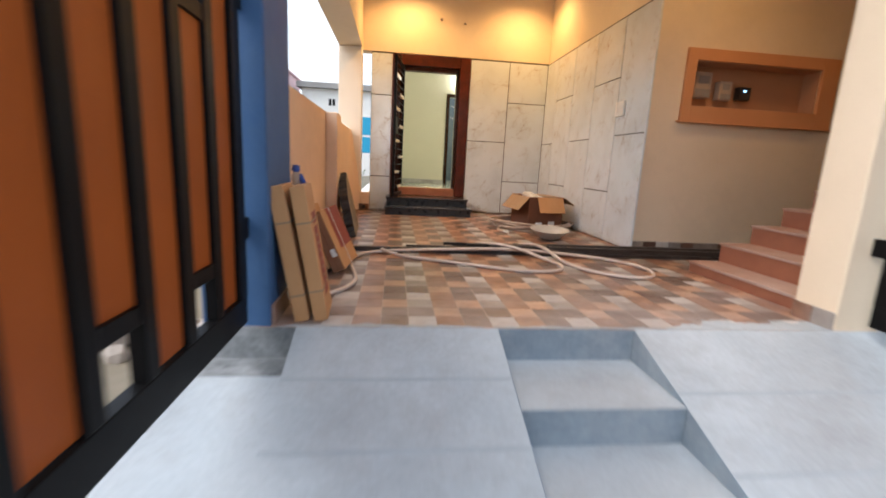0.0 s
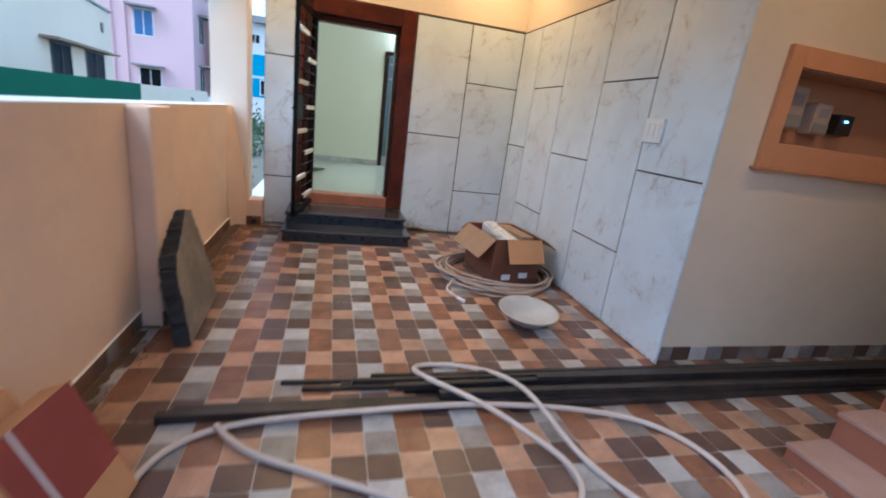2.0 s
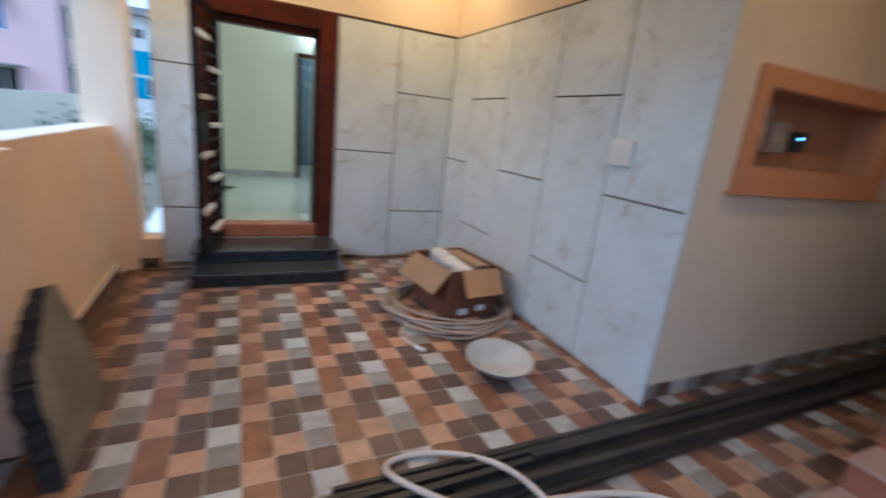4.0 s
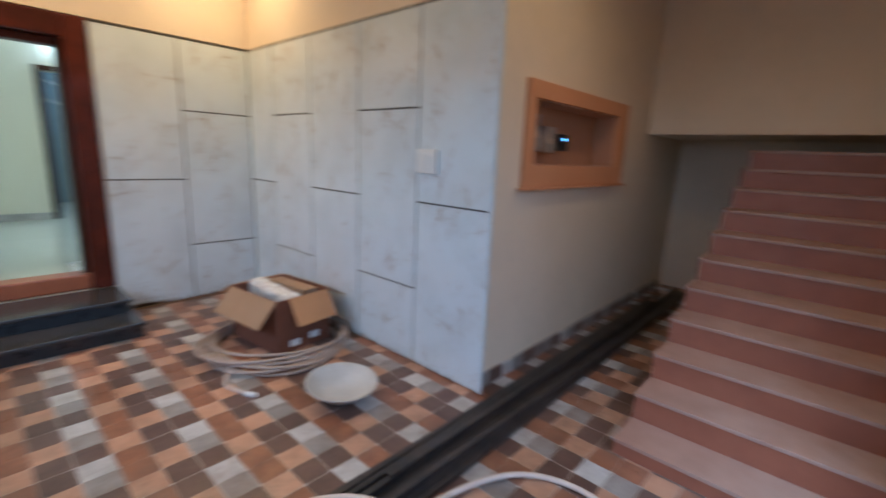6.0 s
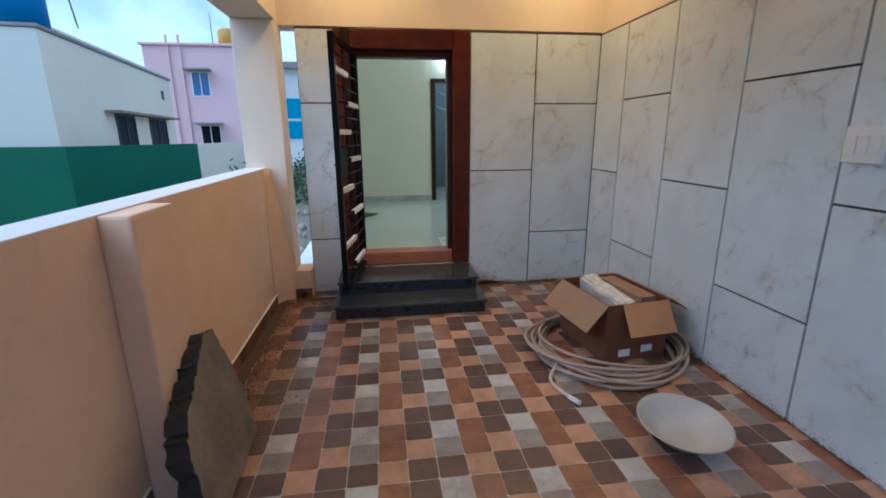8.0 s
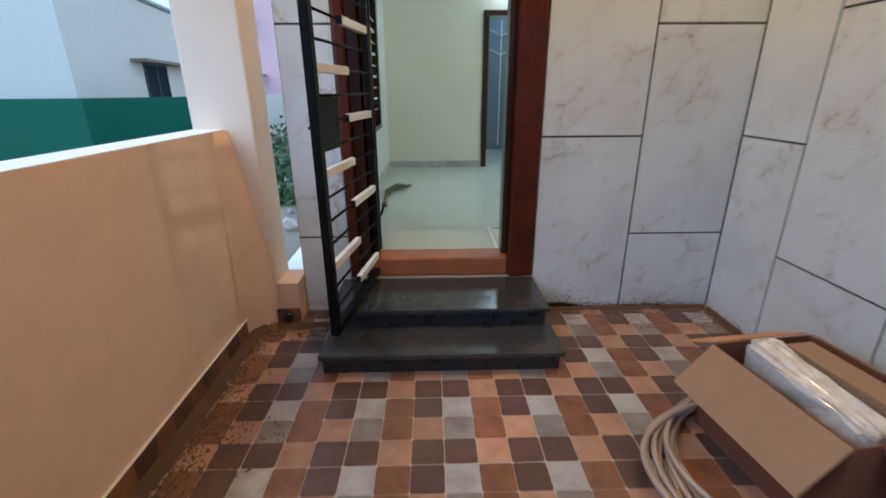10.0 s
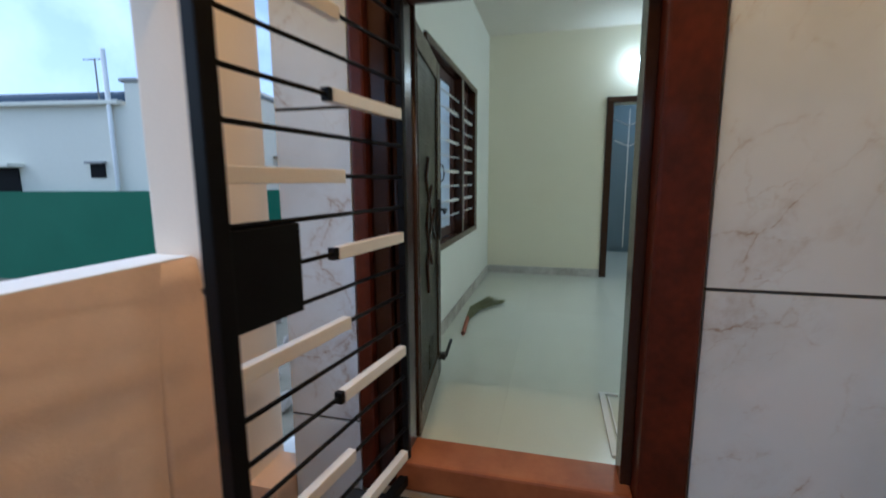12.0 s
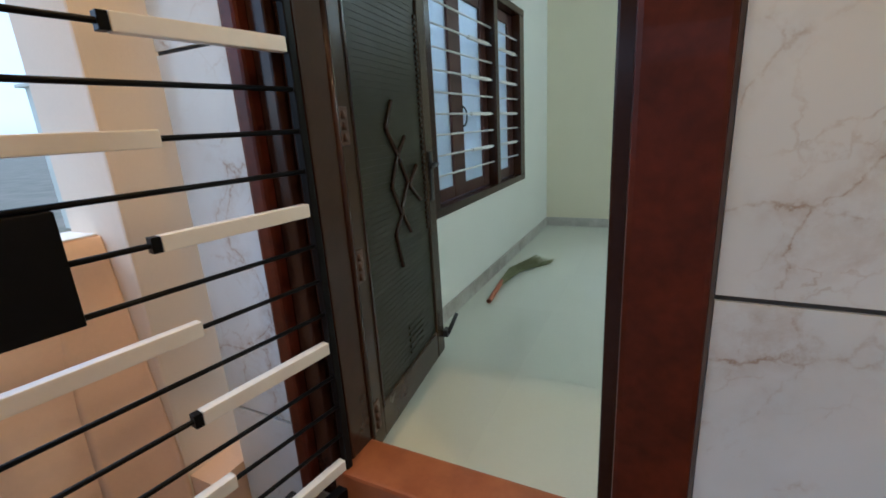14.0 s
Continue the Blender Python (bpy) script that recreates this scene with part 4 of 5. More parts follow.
sw = thing("switch_plate", None, None, "white modular switch plate on the marble wall", "switch")
part("plate", boxes((2.192, 4.43, 1.325, 2.2135, 4.60, 1.475), bevel=0.004), PLAST, sw)
for i in range(3):
    part("switch", boxes((2.187, 4.445 + i * 0.05, 1.36, 2.1915, 4.487 + i * 0.05, 1.44), bevel=0.002), PLAST, sw)

# ---------- stair ----------
stair = thing("stair", None, None, "dusty red granite stair rising beside the passage", "stair", kind="structure")
for i in range(11):
    x0, z1 = 2.28 + 0.245 * i, 0.09 + 0.15 * i
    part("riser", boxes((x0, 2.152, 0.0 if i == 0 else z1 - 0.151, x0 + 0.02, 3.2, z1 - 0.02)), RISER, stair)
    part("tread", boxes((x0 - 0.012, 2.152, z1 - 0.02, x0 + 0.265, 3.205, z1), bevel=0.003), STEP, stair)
    part("core", boxes((x0 + 0.021, 2.153, 0.0, x0 + 0.2655, 3.195, z1 - 0.021)), CONC, stair)

# ---------- main gate leaves ----------
def gate_leaf(name):
    g = thing(name, None, None, "orange and black sheet-metal gate leaf standing open", "gate", group="gate leaves")
    L = 1.75
    part("rail", boxes((-0.022, 0.0, 0.05, 0.022, L, 0.165), bevel=0.004), IRON, g)
    part("top_rail", boxes((-0.022, 0.0, 1.55, 0.022, L, 1.62), bevel=0.004), IRON, g)
    for z in (0.4, 1.3):
        part("hinge", boxes((-0.015, -0.072, z, 0.015, 0.002, z + 0.09), bevel=0.003), IRON, g)
    y, k = 0.085, 0
    part("stile", boxes((-0.025, 0.0, 0.166, 0.025, 0.085, 1.549), bevel=0.004), IRON, g)
    while y + 0.16 < L:
        low = 0.17 if k % 2 == 0 else 0.375
        top = 1.548 if k % 2 == 0 else 1.15
        part("panel", boxes((-0.006, y + 0.002, low, 0.006, y + 0.158, top)), GATE_O, g, "orange sheet panel")
        if k % 2:
            part("cross_bar", boxes((-0.018, y + 0.001, 0.325, 0.018, y + 0.159, 0.374), bevel=0.003), IRON, g)
            part("cross_bar", boxes((-0.018, y + 0.001, 1.151, 0.018, y + 0.159, 1.2), bevel=0.003), IRON, g)
            part("panel", boxes((-0.006, y + 0.002, 1.3, 0.006, y + 0.158, 1.548)), GATE_O, g, "orange sheet panel")
        part("stile", boxes((-0.022, y + 0.16, 0.166, 0.022, y + 0.225, 1.549), bevel=0.004), IRON, g)
        y += 0.226
        k += 1
    return g


gl = gate_leaf("gate_leaf")
gl.matrix_world = Matrix.Translation((-0.725, 1.838, 0)) @ Matrix.Rotation(math.pi, 4, "Z")
copy_thing(gl, Matrix.Translation((2.315, 1.838, 0)) @ Matrix.Rotation(math.pi, 4, "Z"))

# ---------- things on the porch ----------
# open cardboard box
bx = thing("cardboard_box", None, None, "open reddish-brown cardboard box with wrapped goods inside", "box",
           m=Matrix.Translation((1.575, 5.31, 0)) @ Matrix.Rotation(radians(7), 4, "Z"))
BW, BD, BH, TH = 0.46, 0.58, 0.40, 0.006
for r in ((0, 0, 0.001, BW, TH, BH), (0, BD - TH, 0.001, BW, BD, BH), (0, TH, 0.001, TH, BD - TH, BH), (BW - TH, TH, 0.001, BW, BD - TH, BH)):
    part("side", one(*r), CARDD, bx)
part("bottom", one(TH, TH, 0.001, BW - TH, BD - TH, 0.008), CARDD, bx)


def flap(at, ang, length, depth, axis):
    """A flap hinged on a top edge; ang: how far it falls outwards from upright."""
    bm = bmesh.new()
    if axis == "y":
        box(bm, -TH, 0.004, 0, 0, length - 0.004, depth)
        m = Matrix.Translation(at) @ Matrix.Rotation(radians(ang), 4, "Y")
    else:
        box(bm, 0.004, -TH, 0, length - 0.004, 0, depth)
        m = Matrix.Translation(at) @ Matrix.Rotation(radians(-ang), 4, "X")
    bmesh.ops.transform(bm, matrix=m, verts=bm.verts)
    return bm


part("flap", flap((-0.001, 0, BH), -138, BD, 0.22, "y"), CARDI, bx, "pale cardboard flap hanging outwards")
part("flap", flap((0.10, -0.001, BH), -150, BW - 0.11, 0.21, "x"), CARD, bx, "pale cardboard flap hanging outwards")
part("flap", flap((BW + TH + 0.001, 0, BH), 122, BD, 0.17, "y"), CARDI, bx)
part("flap", flap((0, BD + TH + 0.001, BH), 120, BW, 0.2, "x"), CARD, bx)
for x0, z0 in ((0.10, 0.035), (0.27, 0.05)):
    part("sticker", boxes((x0, -0.003, z0, x0 + 0.085, -0.0005, z0 + 0.05)), WSTICK, bx, "white paper sticker")
goods = thing("wrapped_pack", None, None, "long pack in shiny clear film in the cardboard box", "package",
              m=Matrix.Translation((1.575, 5.31, 0)) @ Matrix.Rotation(radians(7), 4, "Z"))
bm = one(0.12, 0.05, 0.012, 0.25, 0.54, 0.40, bevel=0.03)
bmesh.ops.subdivide_edges(bm, edges=bm.edges, cuts=3, use_grid_fill=True)
rnd = random.Random(2)
for v in bm.verts:
    if v.co.z > 0.05:
        v.co += Vector((rnd.uniform(-1, 1), rnd.uniform(-1, 1), rnd.uniform(-1, 1))) * 0.008
        if v.co.z > 0.3:
            v.co.z += 0.11 * (v.co.y - 0.2)
part("film", bm, WRAP, goods)
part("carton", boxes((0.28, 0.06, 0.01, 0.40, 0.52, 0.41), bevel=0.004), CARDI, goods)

# coil of hose round the box
coil = thing("hose_coil", None, None, "coil of beige pipe lying round the cardboard box", "hose")
rnd = random.Random(9)
for k in range(9):
    cx, cy, ra, rb, rot = 1.70 + rnd.uniform(-0.07, 0.05), 5.52 + rnd.uniform(-0.09, 0.05), 0.465 + 0.02 * k * 0.3 + rnd.uniform(-0.03, 0.02), 0.44 + rnd.uniform(-0.02, 0.08), rnd.uniform(0, 3)
    pts = [(cx + (ra + 0.03 * math.sin(2 * a + 1.7 * k)) * math.cos(a + rot), cy + (rb + 0.03 * math.cos(3 * a + k)) * math.sin(a + rot), 0.012 + 0.009 * k + 0.007 * math.sin(3 * a + k)) for a in [2 * math.pi * j / 16 for j in range(16)]]
    hose("loop", pts, 0.011, COILM, parent=coil, cyclic=True)
hose("tail", [(1.28, 5.35, 0.05), (1.2, 5.22, 0.03), (1.13, 5.18, 0.013), (1.15, 5.05, 0.012), (1.22, 4.92, 0.012)], 0.011, PVC, parent=coil)
bm = bmesh.new()
tube(bm, (1.19, 4.965, 0.014), (1.225, 4.90, 0.014), 0.014, 10)
part("tip", bm, WSTICK, coil, "white end cap")

# basin
bm = bmesh.new()
lathe(bm, [(0.001, 0.0), (0.09, 0.0), (0.12, 0.012), (0.185, 0.075), (0.205, 0.098), (0.212, 0.10), (0.212, 0.094), (0.20, 0.088), (0.18, 0.070), (0.12, 0.02), (0.09, 0.008), (0.001, 0.008)], 48)
thing("basin", bm, BASIN, "shallow grey masons' basin on the tiles", "basin", m=Matrix.Translation((1.585, 4.56, 0.016)) @ Matrix.Rotation(radians(4), 4, "X"))

# loose hose across the porch
hose("hose", [(-0.46, 2.36, 0.014), (-0.40, 2.43, 0.014), (-0.33, 2.55, 0.014), (-0.32, 2.74, 0.014), (-0.38, 3.0, 0.014), (-0.42, 3.26, 0.014), (-0.36, 3.50, 0.014), (-0.17, 3.61, 0.016),
              (0.14, 3.625, 0.03), (0.51, 3.62, 0.05), (0.86, 3.62, 0.06), (1.17, 3.60, 0.05), (1.49, 3.57, 0.03), (1.77, 3.48, 0.016), (1.90, 3.28, 0.014), (1.90, 3.06, 0.014),
              (1.81, 2.92, 0.014), (1.67, 2.87, 0.014), (1.53, 2.92, 0.014), (1.40, 3.03, 0.014), (1.31, 3.20, 0.014), (1.25, 3.38, 0.03), (1.21, 3.58, 0.085), (1.14, 3.80, 0.085),
              (0.97, 3.98, 0.03), (0.82, 4.03, 0.016), (0.70, 4.02, 0.016), (0.65, 3.93, 0.05), (0.75, 3.75, 0.085), (0.94, 3.57, 0.09), (1.12, 3.40, 0.03), (1.22, 3.25, 0.02),
              (1.20, 3.11, 0.014), (1.09, 3.02, 0.014), (0.93, 2.99, 0.014), (0.73, 3.05, 0.014), (0.51, 3.16, 0.014), (0.30, 3.26, 0.014), (0.13, 3.35, 0.014), (-0.02, 3.42, 0.014), (-0.12, 3.50, 0.02), (-0.19, 3.585, 0.035)],
     0.0135, PVC, "loose beige hose looped over the porch floor", "hose")

# bundle of black steel tubes on the floor
rnd = random.Random(12)
tubes = [(-0.43, 3.665, 0.040), (-0.38, 3.715, 0.030), (0.02, 3.905, 0.018), (0.30, 3.87, 0.022), (0.12, 3.845, 0.02), (0.45, 3.94, 0.02), (0.6, 3.81, 0.03), (0.9, 3.76, 0.04), (1.1, 3.64, 0.03)]
for i, (x0, y0, s) in enumerate(tubes):
    L = 6.0 if i < 2 else 4.6 + rnd.uniform(-0.3, 0.2)
    bm = bmesh.new()
    L = min(L, 5.85 - x0)
    box(bm, 0, -s / 2, 0, L, s / 2, s * 1.0, bevel=0.002)
    tb_ = thing("steel_tube", bm, STEEL, "long black square steel tube on the tiles", "tube", "bundle of steel tubes",
          m=Matrix.Translation((x0, y0, 0.001)) @ Matrix.Rotation(radians((3.80 - y0) / L * 18), 4, "Z"))
    # solid tube: a black plate paints the shade of its hollow
    part("end_shade_plate", one(-0.0012, -s / 2 + 0.003, 0.003, -0.0002, s / 2 - 0.003, s - 0.003), BLACKP, tb_, "black plate painting the shade of a hollow tube end")
for i, (x0, y0, s) in enumerate(((0.75, 3.70, 0.035), (1.3, 3.80, 0.04), (1.0, 3.875, 0.025), (0.35, 3.83, 0.025), (0.55, 3.775, 0.03))):
    tb_ = thing("steel_tube", one(0, -s / 2, 0, 4.3, s / 2, s, bevel=0.002), STEEL, "long black square steel tube on the tiles", "tube", "bundle of steel tubes",
          m=Matrix.Translation((x0, y0, 0.041)) @ Matrix.Rotation(radians(-0.5 + 0.4 * i), 4, "Z"))
    # black plate again for the shade inside the tube mouth
    part("end_shade_plate", one(-0.0012, -s / 2 + 0.003, 0.003, -0.0002, s / 2 - 0.003, s - 0.003), BLACKP, tb_, "black plate painting the shade of a hollow tube end")

# flat cartons leaning on the parapet
def carton(w, h, t, at, lean, yaw, print_rows, label):
    """Local x thickness, y width, z height; leans towards -x."""
    m = Matrix.Translation(at) @ Matrix.Rotation(radians(yaw), 4, "Z") @ Matrix.Rotation(radians(-lean), 4, "Y")
    c = thing("flat_carton", None, None, label, "carton", group="cartons on the parapet", m=m)
    part("body", boxes((-t, 0, 0.0, 0, w, h), bevel=0.004), CARD, c)
    for y0, z0, y1, z1, mt in print_rows:
        part("print", boxes((0.0, y0, z0, 0.0015, y1, z1)), mt, c)
    return c


def strap(c, t, w, z):
    part("strap", boxes((-t - 0.002, -0.002, z, 0.002, w + 0.002, z + 0.009)), CARDI, c, "thin plastic strap")


a = carton(0.26, 0.63, 0.065, (-0.475, 1.975, 0.006), 10, 4, [], "tall brown carton leaning on the blue pillar")
strap(a, 0.065, 0.26, 0.12)
strap(a, 0.065, 0.26, 0.46)
b = carton(0.27, 0.63, 0.065, (-0.39, 1.985, 0.006), 9.5, 4, [(0.075, 0.10, 0.21, 0.43, REDPR), (0.075, 0.445, 0.21, 0.50, REDPR)], "tall brown carton with a red printed band")
strap(b, 0.065, 0.27, 0.14)
strap(b, 0.065, 0.27, 0.46)
for i in range(7):
    part("print", boxes((0.0016, 0.115, 0.14 + i * 0.04, 0.0026, 0.165, 0.155 + i * 0.04)), CARDI, b, "pale unreadable lettering")
for i, (x, y0, h, w, t) in enumerate(((-0.515, 2.86, 0.43, 0.42, 0.14), (-0.41, 2.885, 0.42, 0.44, 0.085))):
    c = carton(w, h, t, (x, y0, 0.03), 22 + 2 * i, -3 - 3 * i, [(0.12, 0.13, w - 0.001, h - 0.002, REDPR)] if i else [], "brown and red carton leaning on the parapet")
    part("end_face", boxes((0.004 - t, -0.0015, 0.004, -0.004, -0.0004, h - 0.004)), CARDE, c, "red-brown carton end")
    part("flap_seam", boxes((-t / 2 - 0.0015, -0.0022, 0.006, -t / 2 + 0.0015, -0.0016, h - 0.006)), CARDD, c, "dark seam between the end flaps")
    part("sticker", boxes((-0.045, -0.003, 0.10, -0.012, -0.0023, 0.155)), WSTICK, c, "white paper sticker")
    if i:
        part("strap", boxes((0.0016, 0.2, 0.0, 0.003, 0.21, h)), WSTICK, c, "thin plastic strap")

# stone slab leaning on the pilaster
bm = bmesh.new()
rnd = random.Random(21)
out = []
corners = [(0.0, 0.0), (0.66, 0.0), (0.70, 0.20), (0.68, 0.42), (0.63, 0.58), (0.53, 0.605), (0.42, 0.54), (0.30, 0.48), (0.17, 0.42), (0.10, 0.34), (0.07, 0.18)]
for (ya, za), (yb, zb) in zip(corners, corners[1:] + corners[:1]):
    for j in range(6):
        f = j / 6
        out.append((ya + (yb - ya) * f + rnd.uniform(-0.010, 0.010), max(0.0, za + (zb - za) * f + rnd.uniform(-0.010, 0.010)) if za or zb else 0.0))
fr = [bm.verts.new((0, y, z)) for y, z in out]
bk = [bm.verts.new((-0.085, y + rnd.uniform(-0.015, 0.02), max(z + rnd.uniform(-0.02, 0.015), 0.0))) for y, z in out]
bm.faces.new(fr)
bm.faces.new(bk[::-1])
for i in range(len(out)):
    j = (i + 1) % len(out)
    bm.faces.new((fr[i], bk[i], bk[j], fr[j])).material_index = 1
thing("stone_slab", bm, [SLAB, SLABE], "rough grey stone slab leaning on the parapet", "slab",
      m=Matrix.Translation((-0.46, 4.25, 0.022)) @ Matrix.Rotation(radians(2), 4, "Z") @ Matrix.Rotation(radians(-13), 4, "Y"))

# tap on the parapet wall
tap = thing("wall_tap", None, None, "wall tap wrapped in blue plastic on a short pipe", "tap")
bm = bmesh.new()
tube(bm, (-0.779, 2.86, 0.615), (-0.70, 2.86, 0.615), 0.011, 10)
tube(bm, (-0.70, 2.86, 0.625), (-0.70, 2.86, 0.52), 0.010, 10)
part("pipe", bm, SLEEVE, tap)
bm = bmesh.new()
lathe(bm, [(0.001, 0.66), (0.020, 0.655), (0.030, 0.63), (0.024, 0.60), (0.030, 0.575), (0.001, 0.57)], 14, (-0.715, 2.86, 0))
part("valve", bm, METER, tap)
bm = bmesh.new()
lathe(bm, [(0.001, 0.70), (0.022, 0.698), (0.026, 0.67), (0.018, 0.655), (0.001, 0.654)], 14, (-0.715, 2.86, 0))
tube(bm, (-0.69, 2.86, 0.64), (-0.665, 2.84, 0.585), 0.014, 10, 0.018)
part("plastic_wrap", bm, BLUEP, tap, "blue plastic wrap")

for k, (dx, dy) in enumerate(((0.0, 0.0), (0.02, 0.025), (-0.012, -0.02))):
    hose("strip", [(-0.695 + dx, 2.85 + dy, 0.56), (-0.68 + dx, 2.83 + dy, 0.50), (-0.70 - dx, 2.80 + 2 * dy, 0.42), (-0.73 + dx, 2.77 + dy, 0.34), (-0.745, 2.75 + 2 * dy, 0.26)], 0.005, STRIP, "brown plastic strip", parent=tap)
stub = thing("pipe_stub", None, None, "short white pipe stub on the parapet wall", "pipe")
bm = bmesh.new()
tube(bm, (-0.779, 2.725, 0.56), (-0.735, 2.725, 0.56), 0.03, 16)
part("collar", bm, PLAST, stub)
bm = bmesh.new()
tube(bm, (-0.734, 2.725, 0.555), (-0.715, 2.725, 0.555), 0.019, 14)
part("plug", bm, METER, stub)

# drain stub in the corner below the slit
bm = bmesh.new()
tube(bm, (-0.56, 6.868, 0.05), (-0.56, 6.82, 0.045), 0.028, 14)
tube(bm, (-0.56, 6.819, 0.045), (-0.56, 6.815, 0.045), 0.02, 14)
thing("drain_stub", bm, STEEL, "short dark drain pipe stub in the wall foot", "pipe")

# cement slurry dried over the first row of tiles
rnd = random.Random(8)
for xa, xb, w in ((-0.62, 0.35, 0.045), (0.36, 1.25, 0.03), (1.26, 2.18, 0.11)):
    bm = bmesh.new()
    n = 60
    front = [bm.verts.new((xa + (xb - xa) * i / n, EDGE + 0.001, 0.0022)) for i in range(n + 1)]
    back = []
    for i in range(n + 1):
        f = i / n
        x = xa + (xb - xa) * f
        d = w * (0.35 + 0.9 * abs(noise.noise(Vector((x * 5, 1.3, w * 40)))) + 0.5 * abs(noise.noise(Vector((x * 21, 4.3, 0))))) * (1 + (f if xa > 1 else 0)) * min(1, 8 * f + 0.15, 8 * (1 - f) + (0.15 if xa < 1 else 1))
        back.append(bm.verts.new((x, EDGE + 0.002 + d, 0.0016)))
    for i in range(n):
        bm.faces.new((front[i], front[i + 1], back[i + 1], back[i]))
    thing("cement_smear", bm, CONC, "dried grey cement smear over the tile edge", "cement", kind="stuff")

# mud splashed up the foot of the marble beside the steps and behind the box
def splash(n, place, spread, high):
    """place(u, z) gives a point on the wall; specks thin out with height."""
    bm = bmesh.new()
    for _ in range(3 * n):
        u, z = rnd.gauss(0, 0.5) * spread, min(rnd.expovariate(1 / high), high * 4) + 0.002
        r = rnd.uniform(0.0008, 0.0042) * (1.4 if z < high * 0.6 else 0.7)
        m_ = rnd.randint(5, 7)
        bm.faces.new([bm.verts.new(place(u + r * rnd.uniform(0.5, 1.6) * math.cos(a), max(0.001, z + r * rnd.uniform(0.5, 1.5) * math.sin(a)))) for a in [2 * math.pi * q / m_ for q in range(m_)]])
    return thing("mud_splash", bm, MUD, "dried brown mud specks on the marble foot", "mud", kind="stuff")


splash(620, lambda u, z: Vector((1.15 + u, 6.9985, z)), 0.26, 0.055)
splash(200, lambda u, z: Vector((1.75 + u, 6.9985, z)), 0.35, 0.03)
splash(650, lambda u, z: Vector((2.2135, 5.75 + u, z)), 1.0, 0.06)
splash(260, lambda u, z: Vector((2.2135, 4.6 + u, z)), 0.9, 0.02)

# trodden mud along the wall feet: flat crusts that thin out from the wall
def mud_crust(place, length, reach, count, seed):
    """place(u, d) gives a point on the floor, u along the wall and d out from it."""
    rng = random.Random(seed)
    bm = bmesh.new()
    for k in range(count):
        u, d = rng.uniform(0, length), min(rng.expovariate(2.4 / reach), reach * 1.6)
        d *= 0.45 + 1.1 * abs(noise.noise(Vector((u * 2.3, seed, 0.5)))) * 1.6
        r = rng.uniform(0.002, 0.009) * (1.9 if d < reach * 0.35 else 0.6)
        m_ = rng.randint(6, 9)
        z = 0.0012 + 0.0000004 * k
        bm.faces.new([bm.verts.new((*place(u + r * rng.uniform(0.8, 2.2) * math.cos(a), max(0.0, d + r * rng.uniform(0.6, 1.2) * math.sin(a))), z)) for a in [2 * math.pi * q / m_ for q in range(m_)]])
    return thing("mud_crust", bm, MUDD, "dark dried mud trodden along the wall foot", "mud", kind="stuff")


mud_crust(lambda u, d: (-0.766 + d, 4.86 + u), 1.95, 0.20, 7000, 3)
mud_crust(lambda u, d: (-0.766 + d, 2.45 + u), 2.0, 0.10, 1300, 7)
mud_crust(lambda u, d: (2.214 - d, 5.2 + u), 1.75, 0.16, 2000, 11)
mud_crust(lambda u, d: (1.03 + u, 6.998 - d), 1.15, 0.14, 1600, 13)
mud_crust(lambda u, d: (-0.62 + u, 6.845 - d), 0.38, 0.18, 1600, 17)

# ---------- outside: neighbours ----------
def window(parent, m, w, h, glass, shade=0.0, frame_mat=WHITE):
    """m places the window's lower left corner; local x along the wall, -y out."""
    bm = bmesh.new()
    box(bm, -0.06, -0.03, -0.06, w + 0.06, 0.0, 0.0), box(bm, -0.06, -0.03, h, w + 0.06, 0.0, h + 0.06)
    box(bm, -0.06, -0.03, 0, 0, 0.0, h), box(bm, w, -0.03, 0, w + 0.06, 0.0, h), box(bm, w / 2 - 0.03, -0.03, 0, w / 2 + 0.03, 0, h)
    bmesh.ops.transform(bm, matrix=m, verts=bm.verts)
    wob = part("window", bm, frame_mat, parent)
    bm = one(0, -0.012, 0, w, -0.002, h)
    bmesh.ops.transform(bm, matrix=m, verts=bm.verts)
    part("pane", bm, glass, wob)
    if shade:
        bm = one(-0.25, -shade, h + 0.1, w + 0.25, 0.0, h + 0.2)
        bmesh.ops.transform(bm, matrix=m, verts=bm.verts)
        part("sunshade", bm, GREYC, wob)


# white single-storey house
ang = math.atan2(24.5 - 14.58, -8.8 + 7.24)
hm = Matrix.Translation((-7.24, 14.58, 0)) @ Matrix.Rotation(ang, 4, "Z")
house = thing("white_house", None, None, "grey-white single-storey house with a flat roof", "house")


def placed(bm, m):
    bmesh.ops.transform(bm, matrix=m, verts=bm.verts)
    return bm


part("wall", placed(boxes((0, 0, -0.95, 10.0, 2.2, 3.80)), hm), HOUSEW, house)
part("wall", placed(boxes((0, 2.2, -0.95, 10.0, 9.0, 3.30)), hm), HOUSEC, house)
part("gable", placed(boxes((-0.02, 0.0, -0.95, -0.002, 2.198, 3.80)), hm), HOUSEC, house)
part("roof", placed(boxes((-0.06, -0.06, 3.81, 10.1, 2.3, 3.90), bevel=0.03), hm), GREYC, house)
part("roof", placed(boxes((-0.15, 2.31, 3.301, 10.2, 9.2, 3.40), bevel=0.02), hm), HOUSEC, house)
part("roof_tarp", placed(boxes((0.6, 2.7, 3.401, 5.0, 7.2, 3.75), bevel=0.1), hm), BLUETARP, house, "dark blue tarpaulin on the roof")
bm = bmesh.new()
tube(bm, (-0.08, 2.58, -0.9), (-0.08, 2.58, 4.55), 0.055, 10)
part("drain_pipe", placed(bm, hm), WHITE, house)
